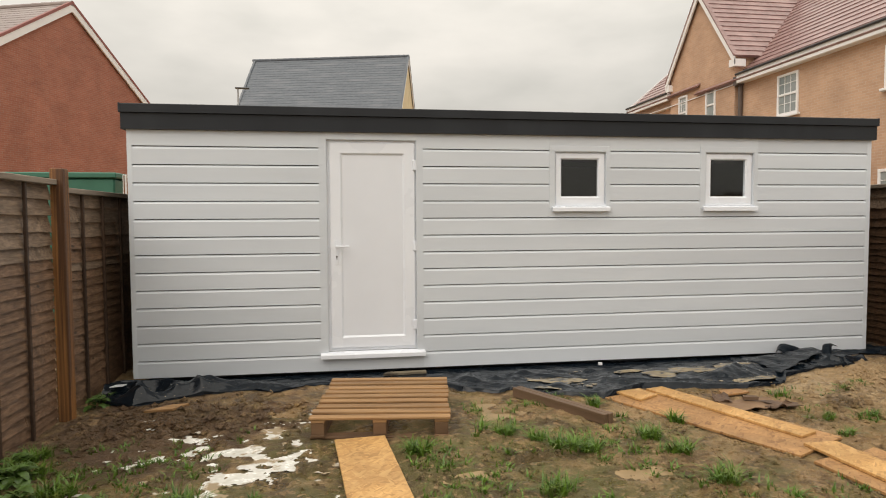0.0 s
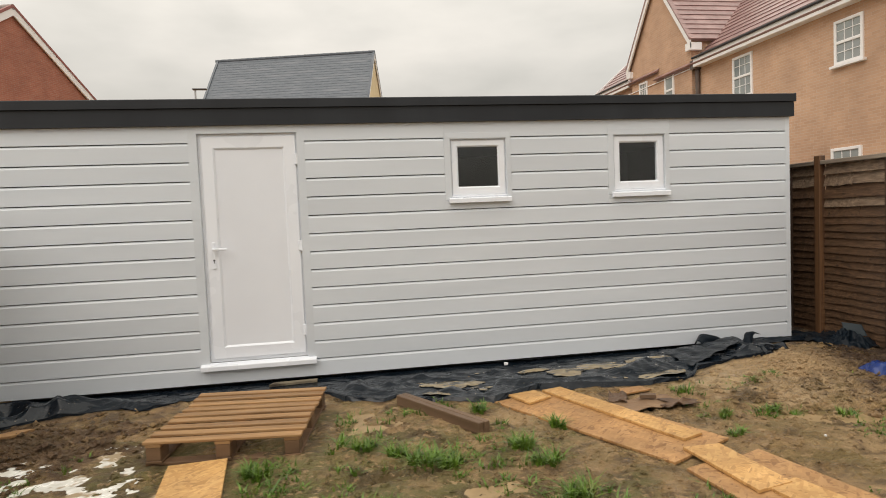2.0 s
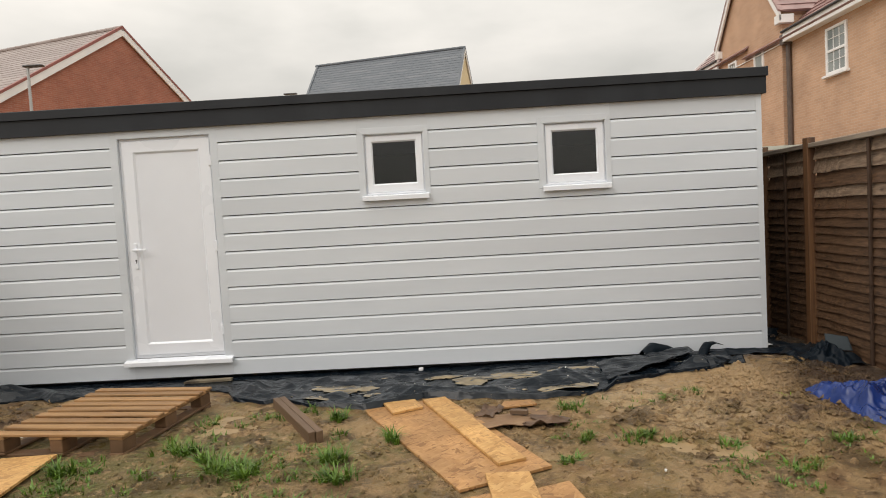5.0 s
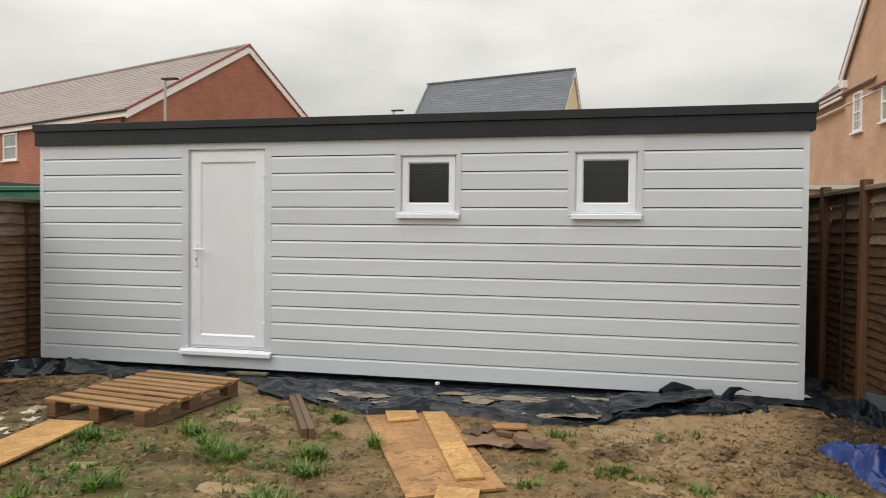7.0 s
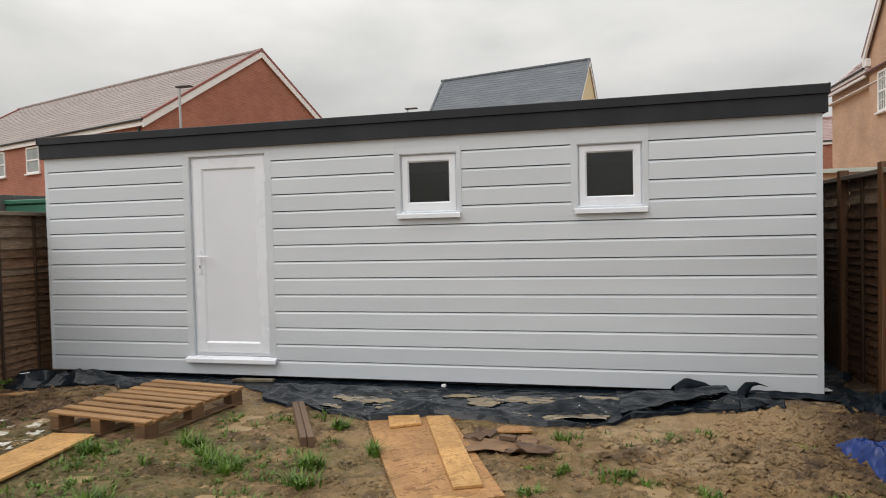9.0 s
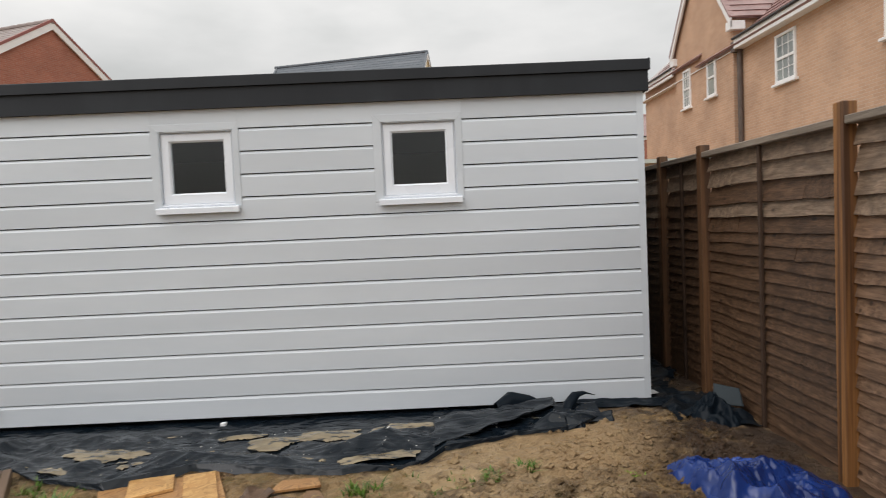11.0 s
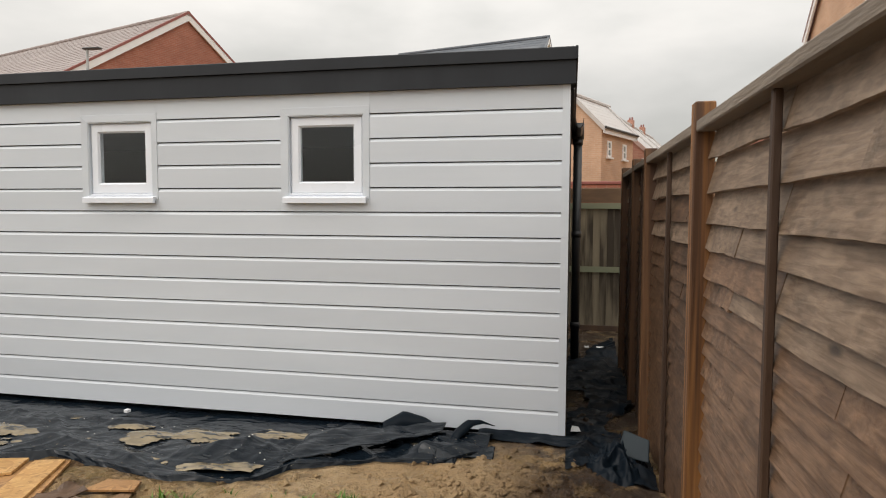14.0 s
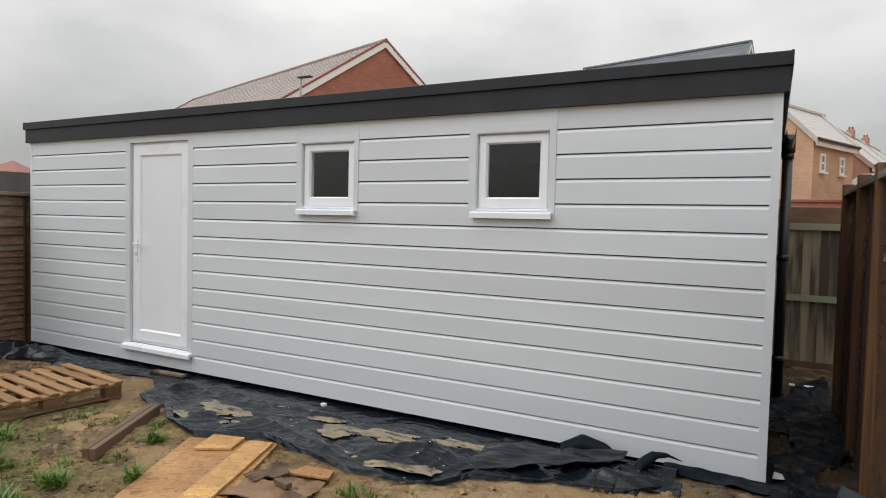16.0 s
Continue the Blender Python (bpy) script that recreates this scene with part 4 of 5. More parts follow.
def gable_house(name, label, at, turn, L, w, e, h, wall_mat, tile_mat, ridge_mat, course=0.33, floor=-0.1, thick=0.03, barge=None, ridge=None):
    """A house with its ridge along its own x, from 0 to L, and walls at y = -w and w."""
    ho = thing(name, label, "house", Matrix.Translation(at) @ Matrix.Rotation(turn, 4, "Z"))
    part("wall", prism([(-w, floor), (w, floor), (w, e), (0, e + h), (-w, e)], 0.0, L), wall_mat, ho)
    for s in (-1, 1):
        roof_slope("roof", ho, tile_mat, L, w, e + 0.06, h, s, course, thick=thick)
        y = s * (w + 0.14)
        part("fascia_board", box((-0.1, min(y, y - s * 0.04), e - 0.28), (L + 0.1, max(y, y - s * 0.04), e - 0.04), 0.01), WHITE_TRIM, ho)
        bm = rod((-0.1, s * (w + 0.19), e - 0.05), (L + 0.1, s * (w + 0.19), e - 0.05), 0.05, 10)
        part("gutter", bm, PLASTIC_BLACK, ho)
        for x0 in (-0.11, L + 0.05):
            d = 0.30 if barge is None else 0.12
            yo, zo = s * (w + 0.16), e - h * 0.16 / w
            part("barge_board", prism([(yo, zo - d + 0.05), (yo, zo + 0.05), (0, e + h + 0.05), (0, e + h - d + 0.05)], x0, x0 + 0.06), barge or WHITE_TRIM, ho)
            part("verge_tile", prism([(yo, zo + 0.05), (yo, zo + 0.15), (0, e + h + 0.17), (0, e + h + 0.05)], x0 - 0.02, x0 + 0.12), ridge_mat, ho)
    bm = bmesh.new()
    x = -0.12
    while x < L:
        rod((x, 0, e + h + 0.07), (x + 0.44, 0, e + h + 0.085), 0.11, 10, bm)
        x += 0.45
    part("ridge_tile", bm, ridge or ridge_mat, ho)
    return ho


# red brick house beyond the garden's far end, gable towards the path
LH = gable_house("brick_house", "red brick house with pale tiled roof and white barge boards", (-10.64, 26.68, 0.0), 1.257 + math.pi / 2, 22.0, 5.93, 6.07, 3.92, BRICK_RED, TILE_BROWN, TILE_RIDGE, thick=0.012, ridge=TILE_BROWN)
for s in (8.45, 11.6, 13.5, 15.6):
    house_window(LH, (s, 5.93, 4.55), math.pi, 1.15, 1.2, False)
    house_window(LH, (s, 5.93, 1.2), math.pi, 1.15, 1.2, False)
part("downpipe", rod((0.3, 6.02, 0.0), (0.3, 6.02, 5.9), 0.05, 10), PLASTIC_BLACK, LH)

# slate-roofed house
ang = -0.244
gable_house("slate_house", "house with a steep grey slate roof and cream gable", (4.30, 43.39, 0.0), ang + math.pi, 10.87, 4.13, 7.7, 5.0, RENDERED, SLATE, SLATE, 0.26, thick=0.011)


def wing_house():
    """The orange brick house beside the fence, with its gabled wing; built in world axes."""
    ho = thing("orange_house", "orange brick house with plum tiled roof and white windows", "house")
    x0, x1, e = 13.6, 22.6, 6.35
    xm, zr = (x0 + x1) / 2, 6.35 + 4.0
    ya, yb = 9.0, 27.9
    for y0, y1, up in ((ya, 22.0, 0.0), (22.0, yb, 0.29)):
        part("wall", prism([(x0, -0.1), (x1, -0.1), (x1, e + up), (xm, zr + up), (x0, e + up)], y0, y1, "y"), BRICK_BUFF, ho)
        m = Matrix.Translation((xm, y0, 0)) @ Matrix.Rotation(math.pi / 2, 4, "Z")
        for s in (-1, 1):
            roof_slope("roof", ho, TILE_RED, y1 - y0, (x1 - x0) / 2, e + up + 0.06, 4.0, s, 0.30, 0.3, m=m)
    part("fascia_board", box((x0 - 0.30, ya - 0.1, e - 0.30), (x0 - 0.22, 19.5, e - 0.02), 0.01), WHITE_TRIM, ho)
    part("soffit", box((x0 - 0.22, ya - 0.1, e - 0.29), (x0 + 0.01, yb + 0.1, e - 0.26)), WHITE_TRIM, ho)
    part("fascia_board", box((x0 - 0.30, 24.2, e - 0.01), (x0 - 0.22, yb + 0.1, e + 0.27), 0.01), WHITE_TRIM, ho)
    for a, b, e in ((ya - 0.1, 19.5, e), (24.2, yb + 0.1, e + 0.29)):
        part("gutter", rod((x0 - 0.33, a, e + 0.0), (x0 - 0.33, b, e + 0.0), 0.04, 10), PLASTIC_BLACK, ho)
    part("barge_board", prism([(x0 - 0.3, e - 0.25), (x0 - 0.3, e - 0.02), (xm, zr + 0.32), (xm, zr + 0.04)], yb + 0.02, yb + 0.08, "y"), WHITE_TRIM, ho)
    # the wing: ridge along x, gable face a little proud of the main wall
    e = 6.35
    gx0, ga, gb, ge, gp = 13.42, 19.76, 24.10, 7.15, 9.93
    gm = (ga + gb) / 2
    part("wing_wall", prism([(ga, -0.1), (gb, -0.1), (gb, ge), (gm, gp), (ga, ge)], gx0, xm, "x"), BRICK_BUFF, ho)
    for s in (-1, 1):
        roof_slope("wing_roof", ho, TILE_RED, xm - gx0, (gb - ga) / 2, ge + 0.06, gp - ge, s, 0.27, 0.16, 0.14, m=Matrix.Translation((gx0, gm, 0)))
        yo, zo = gm + s * ((gb - ga) / 2 + 0.16), ge - (gp - ge) * 0.16 / ((gb - ga) / 2)
        part("barge_board", prism([(yo, zo - 0.2), (yo, zo + 0.06), (gm, gp + 0.06), (gm, gp - 0.2)], gx0 - 0.16, gx0 - 0.10), WHITE_TRIM, ho)
        part("verge_tile", prism([(yo, zo + 0.06), (yo, zo + 0.14), (gm, gp + 0.15), (gm, gp + 0.06)], gx0 - 0.18, gx0 - 0.02), TILE_RED, ho)
        part("box_end", box((gx0 - 0.15, min(yo, yo - s * 0.3), zo - 0.28), (gx0 + 0.30, max(yo, yo - s * 0.3), zo - 0.02), 0.01), WHITE_TRIM, ho)
    bm = bmesh.new()
    x = gx0 - 0.15
    while x < xm:
        rod((x, gm, gp + 0.08), (x + 0.44, gm, gp + 0.09), 0.11, 10, bm)
        x += 0.45
    part("ridge_tile", bm, TILE_RED, ho)
    # the pipe's brown also stands in for the shaded wall return beside it
    part("downpipe", rod((x0 - 0.08, 19.58, 0.0), (x0 - 0.08, 19.58, e - 0.1), 0.075, 10), PIPE_BROWN, ho, "downpipe, dark brown like the shaded wall return beside it")
    part("hopper", prism([(19.48, e - 0.35), (19.70, e - 0.35), (19.72, e - 0.05), (19.46, e - 0.05)], x0 - 0.28, x0 - 0.02), PIPE_BROWN, ho)
    q = -math.pi / 2
    for y, z, w, h in ((17.32, 4.64, 0.92, 1.27), (13.36, 4.72, 0.86, 1.08), (17.32, 1.55, 0.92, 1.27), (13.45, 1.5, 0.92, 1.2)):
        house_window(ho, (x0, y, z), q, w, h)
    for y, z, w, h in ((21.18, 5.02, 0.62, 1.22), (23.1, 5.0, 0.62, 1.32), (22.0, 1.9, 0.9, 1.2)):
        house_window(ho, (gx0, y, z), q, w, h, y > 22.5)


wing_house()

# terrace far beyond the back passage
D, D_NEAR = radians(73.5), radians(65.4)
AHEAD, SIDE = Vector((math.cos(D), math.sin(D), 0)), Vector((math.sin(D), -math.cos(D), 0))
TERRACE = [(Vector((7.09, 26.8, 0)), D_NEAR, BRICK_BUFF, 3.5, 4.78, 1.3, 1.3)]
TERRACE += [(Vector((7.0, 32.6, 0)) + AHEAD * s + SIDE * 2.4, D, BRICK_FAR, 5.0, 4.27, 2.4, 2.2) for s in (0.0, 5.05, 10.1)]
for i, (at, turn, wm, L, e, w, rise) in enumerate(TERRACE):
    off = Vector((-math.sin(turn), math.cos(turn), 0)) * w
    ho = gable_house("terrace_house", "distant brick terrace house, wet sheen and haze coloured into its pale roof", at + off, turn, L, w, e, rise, wm, TILE_PALE, VERGE_PALE if i == 1 else TILE_PALE, 0.25, thick=0.006, barge=VERGE_PALE if i == 1 else TILE_PALE)
    tagged(ho, group="terrace houses")
    for s in (L * 0.27, L * 0.75):
        house_window(ho, (s - 0.2, -w, e - 1.14), 0, 0.40, 0.64, False)
        house_window(ho, (s, -w, 0.9), 0, 0.7, 0.95, False)
    for s in {2: (3.25,), 3: (1.75,)}.get(i, ()):
        ch = part("chimney", box((s - 0.19, -0.17, e + rise - 0.3), (s + 0.19, 0.17, e + rise + 0.42), 0.02), wm, ho, "brick chimney stack")
        for yy in (-0.07, 0.07):
            part("chimney_pot", rod((s, yy, e + rise + 0.42), (s, yy, e + rise + 0.58), 0.055, 10, r2=0.045), TILE_RIDGE, ch)

gw = thing("garden_wall", "low red-brown brick garden wall beyond the rear fence", "wall", pose(5.4, 16.0, 0))
part("brickwork", box((0.0, 0.0, -0.1), (3.75, 0.22, 2.10), 0.01), BRICK_RED, gw)
part("coping", box((-0.03, -0.03, 2.101), (3.78, 0.25, 2.17), 0.012), TILE_RIDGE, gw)
ga_ = thing("low_garage", "low neighbouring garage with a pale green-grey flat roof edge", "garage", pose(7.42, 14.0, 0))
part("wall", box((0, 0, -0.1), (4.5, 3.0, 2.42)), BRICK_BUFF, ga_)
part("roof", prism([(-0.12, 2.42), (-0.12, 2.50), (1.6, 2.62), (3.1, 2.62), (3.1, 2.42)], -0.05, 4.6), ROOF_FELT, ga_, "pale green-grey roof edge")

gable_house("small_brick_house", "small red brick house with plum tiled roof", (17.95, 48.0, 0.0), 0.0, 8.0, 3.0, 6.75, 1.8, BRICK_RED, TILE_RED, TILE_RED, 0.25, thick=0.012)

# hipped roof far off to the west
hip = thing("far_house", "far house with a red hipped roof", "house", pose(-34.0, 22.4, 0))
part("wall", box((-2.6, -2.6, -0.1), (2.6, 2.6, 2.7)), BRICK_RED, hip)
bm = bmesh.new()
bmesh.ops.create_cone(bm, cap_ends=True, segments=4, radius1=4.0, radius2=0.02, depth=1.9)
bmesh.ops.transform(bm, matrix=Matrix.Translation((0, 0, 3.65)) @ Matrix.Rotation(radians(45 + 28), 4, "Z"), verts=bm.verts)
part("roof", bm, TILE_RIDGE, hip)

# neighbour's things beyond the west fence
gs = thing("green_store", "green sheet-metal garden store with a pale rim", "garden store", pose(-3.0, 9.0, 0))
part("wall", box((-3.4, 0.0, -0.08), (0.0, 2.0, 2.08), 0.02), GREEN_STEEL, gs)
part("rim", box((-3.44, -0.03, 2.085), (0.03, 2.03, 2.165), 0.015), GREEN_STEEL, gs, "lighter green roof rim")
pp = thing("striped_post", "white and orange striped upright post", "post", pose(-2.88, 9.1, 0))
bm = box((-0.04, -0.03, -0.1), (0.05, 0.03, 2.14), 0.005)
part("post", bm, WHITE_TRIM, pp)
for dx in (-0.025, 0.015):
    part("stripe", box((dx, -0.034, 0.4), (dx + 0.014, -0.0305, 2.13)), POST, pp, "orange stripe")
np_ = thing("neighbour_screen", "dark grey weathered board screen behind the fence", "screen", pose(-6.6, 6.9, 0, 0, 0, 68))
for k in range(4):
    part("screen_board", box((k * 0.8, 0.0, -0.08), (k * 0.8 + 0.79, 0.04, 2.26), 0.006), GREY_PANEL, np_)
    part("screen_batten", box((k * 0.8 - 0.02, -0.03, -0.08), (k * 0.8 + 0.03, -0.001, 2.24), 0.004), GREY_PANEL, np_)

# street lamps
for x, y, z, side in ((-11.4, 21.7, 7.33, 1), (-5.3, 32.6, 8.1, 1)):
    lamp = thing("street_lamp", "grey steel street lamp with a flat dark lantern", "street lamp", pose(x, y, 0), "street lamps")
    part("column", rod((0, 0, -0.1), (0, 0, z - 0.02), 0.075, 12, r2=0.045), LAMP_GREY, lamp)
    bm = box((-0.14, -0.12, z - 0.02), (0.56 * side, 0.12, z + 0.05), 0.03)
    part("lantern", bm, LAMP_DARK, lamp)

# ---- loose things ----


def build_pallet():
    cs = [Vector((-0.09, 4.235)), Vector((0.90, 4.105)), Vector((1.105, 5.18))]
    turn = math.atan2(cs[1].y - cs[0].y, cs[1].x - cs[0].x)
    p = thing("pallet", "weathered orange-brown timber pallet lying on mud as a step", "pallet", Matrix.Translation((cs[0].x, cs[0].y, -0.045)) @ Matrix.Rotation(turn, 4, "Z"))
    W, D_ = 1.0, 1.10
    rnd = random.Random(3)
    n, sw = 9, 0.075
    for k in range(n):
        y = k * (D_ - sw) / (n - 1) + rnd.uniform(-0.006, 0.006)
        m = Matrix.Rotation(radians(rnd.uniform(-0.5, 0.5)), 4, "Z")
        part("slat", box((rnd.uniform(-0.01, 0.006), y, 0.126), (W + rnd.uniform(-0.008, 0.012), y + sw, 0.146), 0.004, m=m), PALLET, p)
    for y in (0.02, D_ - 0.12):
        part("bottom_board", box((0.0, y, -0.019), (W, y + 0.10, -0.001), 0.003), PALLET_DARK, p)
    for x in (0.01, W / 2 - 0.05, W - 0.11):
        part("stringer", box((x, 0.0, 0.105), (x + 0.10, D_, 0.1255), 0.003), PALLET, p)
        part("bottom_board", box((x, 0.0, 0.0), (x + 0.10, D_, 0.018), 0.003), PALLET_DARK, p)
        for y in (0.002, D_ / 2 - 0.07, D_ - 0.145):
            part("block", box((x + 0.003, y, 0.0185), (x + 0.097, y + 0.14, 0.1045), 0.004), PALLET_DARK, p)


build_pallet()


def slab(name, label, category, corners, z, t, material, group="", tilt=(0, 0)):
    """A flat sheet with the given corners (in the ground plane), its under side at z."""
    c = sum((Vector(q) for q in corners), Vector((0, 0))) / len(corners)
    bm = bmesh.new()
    lo = [bm.verts.new((x - c.x, y - c.y, (x - c.x) * tilt[0] + (y - c.y) * tilt[1])) for x, y in corners]
    hi = [bm.verts.new(v.co + Vector((0, 0, t))) for v in lo]
    n = len(corners)
    bm.faces.new(lo[::-1])
    bm.faces.new(hi)
    for i in range(n):
        bm.faces.new((lo[i], lo[(i + 1) % n], hi[(i + 1) % n], hi[i]))
    bmesh.ops.recalc_face_normals(bm, faces=bm.faces)
    bmesh.ops.bevel(bm, geom=bm.edges[:], offset=0.0015, segments=1, affect="EDGES")
    ob = link_mesh(name, bm, material)
    ob.location = (c.x, c.y, z)
    return tagged(ob, label, category, group)


slab("strand_board", "bright yellow strand board plank laid on the mud", "board", [(0.235, 2.62), (0.60, 2.60), (0.44, 4.13), (0.09, 4.10)], -0.035, 0.018, OSB, "boards")
slab("strand_board", "wide damp brown strand board laid on the mud", "board", [(3.075, 3.36), (3.60, 3.62), (2.98, 5.02), (2.36, 4.80)], -0.050, 0.018, OSB_WET, "boards")
slab("strand_board", "narrow strand board strip lying on a wider board", "board", [(3.30, 3.635), (3.465, 3.70), (2.975, 4.98), (2.80, 4.93)], -0.030, 0.018, OSB, "boards")
slab("strand_board_offcut", "small strand board offcut lying on a wider board", "offcut", [(2.60, 4.63), (2.815, 4.75), (2.74, 4.95), (2.50, 4.89)], -0.029, 0.018, OSB, "boards")
slab("strand_board", "short strand board strip bridging the end of another board", "board", [(3.268, 2.885), (3.50, 2.935), (3.462, 3.511), (3.218, 3.515)], -0.0305, 0.018, OSB, "boards")
slab("strand_board", "damp strand board strip under another board", "board", [(3.22, 2.25), (3.44, 2.25), (3.31, 3.335), (3.095, 3.27)], -0.0515, 0.018, OSB_WET, "boards")
slab("strand_board", "strand board piece lying on a damp wider board", "board", [(3.46, 2.2), (3.74, 2.25), (3.56, 2.99), (3.345, 2.93)], -0.0525 + 0.021, 0.018, OSB, "boards", tilt=(0, -0.015))
slab("strand_board", "wide damp dark strand board half sunk in mud", "board", [(3.46, 2.2), (3.90, 2.3), (3.66, 3.42), (3.42, 3.32)], -0.0525, 0.018, OSB_WET, "boards")
slab("strand_board_offcut", "small orange strand board scrap by the black film", "offcut", [(3.38, 4.66), (3.66, 4.72), (3.62, 4.83), (3.42, 4.81)], -0.036, 0.015, OSB_WET, "boards")
slab("timber_scrap", "pale timber scrap on the film below the door", "offcut", [(0.52, 5.84), (0.95, 5.88), (0.95, 5.94), (0.56, 5.92)], -0.034, 0.022, CLOSE)
slab("timber_scrap", "flat brown timber scrap on dark mud", "offcut", [(-1.43, 4.98), (-1.22, 5.0), (-1.12, 5.14), (-1.25, 5.13)], -0.03, 0.02, PALLET)
slab("timber_scrap", "short splintered brown timber scrap", "offcut", [(3.44, 4.49), (3.56, 4.46), (3.57, 4.50), (3.46, 4.53)], -0.018, 0.03, BEAM)
slab("white_scrap", "small torn piece of white plastic on the film", "scrap", [(-1.93, 5.66), (-1.83, 5.68), (-1.80, 5.76), (-1.90, 5.75)], 0.012, 0.006, WHITE_SCRAP)
slab("white_scrap", "small white plastic cap by the wall", "scrap", [(2.72, 5.80), (2.757, 5.795), (2.762, 5.83), (2.725, 5.835)], -0.005, 0.022, WHITE_SCRAP)
slab("white_scrap", "torn strip of pale plastic beside the wall corner", "scrap", [(6.02, 6.10), (6.09, 6.12), (6.07, 6.24), (6.03, 6.22)], -0.005, 0.006, WHITE_SCRAP)

slab("white_scrap", "tiny white plastic chip on mud", "scrap", [(4.188, 3.49), (4.20, 3.49), (4.20, 3.502), (4.188, 3.502)], -0.042, 0.012, WHITE_SCRAP)
# two bright glints in the passage, put in as small white strips
for px0, w0 in ((6.17, 0.05), (6.30, 0.09)):
    slab("white_scrap", "small pale strip in place of a white glint on dark soil", "scrap", [(px0, 8.9), (px0 + w0, 8.9), (px0 + w0, 8.96), (px0, 8.96)], -0.02, 0.01, WHITE_SCRAP)
bmt = thing("timber_beam", "dark wet double timber beam lying on mud", "timber beam", Matrix.Translation((1.645, 5.05, -0.055)) @ Matrix.Rotation(math.atan2(4.20 - 5.05, 2.135 - 1.645), 4, "Z"))
for y in (-0.048, 0.002):
    part("plank", box((0.0, y, 0.0), (0.985 + y * 0.2, y + 0.046, 0.082), 0.004), BEAM, bmt)


def film_edge(x):
    xs = [-2.0, -1.9, -1.62, -1.23, -0.66, -0.5, -0.22, 0.7, 1.05, 1.2, 1.51, 1.62, 1.89, 2.38, 2.83, 3.4, 3.76, 4.19, 4.37, 4.83, 5.26, 5.5]
    ys = [5.55, 5.42, 5.27, 5.48, 5.57, 5.42, 5.66, 5.74, 5.5, 5.22, 5.08, 5.14, 4.93, 4.78, 5.02, 4.91, 4.84, 4.93, 5.17, 5.34, 5.37, 5.58]
    return float(np.interp(x, xs, ys)) + 0.006 * noise.noise(Vector((x * 9, 0, 3)))


def ridged(x, y, s, z):
    return 1 - abs(noise.noise(Vector((x * s, y * s, z)))) * 2


def sheet(name, n, k, place, material):
    vs = [place(i / n, j / k) for j in range(k + 1) for i in range(n + 1)]
    fs = [(j * (n + 1) + i, j * (n + 1) + i + 1, (j + 1) * (n + 1) + i + 1, (j + 1) * (n + 1) + i) for j in range(k) for i in range(n)]
    ob = raw(name, vs, fs, material, smooth=True)
    return ob


def film_base(x, y):
    """The smoothed ground that carries the film."""
    return -0.023 + 0.016 * fbm(x * 1.3, y * 1.3, 1.7) + 0.05 * bump_at(x, y, 5.75, 5.55, 0.7, 0.35) - 0.05 * bump_at(x, y, -2.1, 5.0, 0.6, 1.6) - 0.02 * bump_at(x, y, 1.5, 5.9, 3.5, 0.4)


def creases(x, y, lines):
    """Straight sharp-backed creases: each line is its bearing, how many to the metre, height, width share and seed."""
    f = 0.0
    for ang, per, high, share, seed in lines:
        bend = 0.22 * noise.noise(Vector((x * 0.9, y * 0.9, seed)))
        u = ((x * math.cos(ang) + y * math.sin(ang)) * per + bend * per + seed * 0.37) % 1.0
        live = noise.noise(Vector((x * 1.1 + seed, y * 1.6, seed * 1.7)))
        if live > -0.08:
            f += high * min(1.0, (live + 0.08) * 3.2) * max(0.0, 1 - abs(2 * u - 1) / share)
    return f


FILM_LINES = [(0.35, 1.3, 0.042, 0.55, 1.0), (1.25, 1.7, 0.036, 0.50, 2.0), (2.05, 1.5, 0.040, 0.45, 3.0), (2.75, 2.3, 0.026, 0.5, 4.0), (0.85, 3.4, 0.018, 0.45, 5.0), (1.75, 4.3, 0.013, 0.5, 6.0), (2.45, 5.5, 0.010, 0.5, 7.0), (0.1, 6.5, 0.008, 0.5, 8.0)]


HOLLOWS = [(2.10, 5.36, 0.20, 0.10), (1.86, 5.03, 0.14, 0.08), (3.15, 5.46, 0.17, 0.10), (3.60, 5.52, 0.22, 0.09), (3.95, 5.56, 0.12, 0.06), (4.20, 5.61, 0.20, 0.06), (4.47, 5.60, 0.12, 0.05), (4.00, 5.03, 0.30, 0.09), (2.95, 5.60, 0.14, 0.05)]


def hollow(x, y):
    """Where the film sags and holds water."""
    return max(bump_at(x, y, cx, cy, rx * 1.2, ry * 1.25) for cx, cy, rx, ry in HOLLOWS)


def film_fold(x, y):
    """How far the film stands off the ground."""
    return creases(x, y, FILM_LINES) * (1 - min(1.0, 1.3 * hollow(x, y))) + 0.008 * noise.noise(Vector((x * 2.1, y * 2.6, 8.0)))


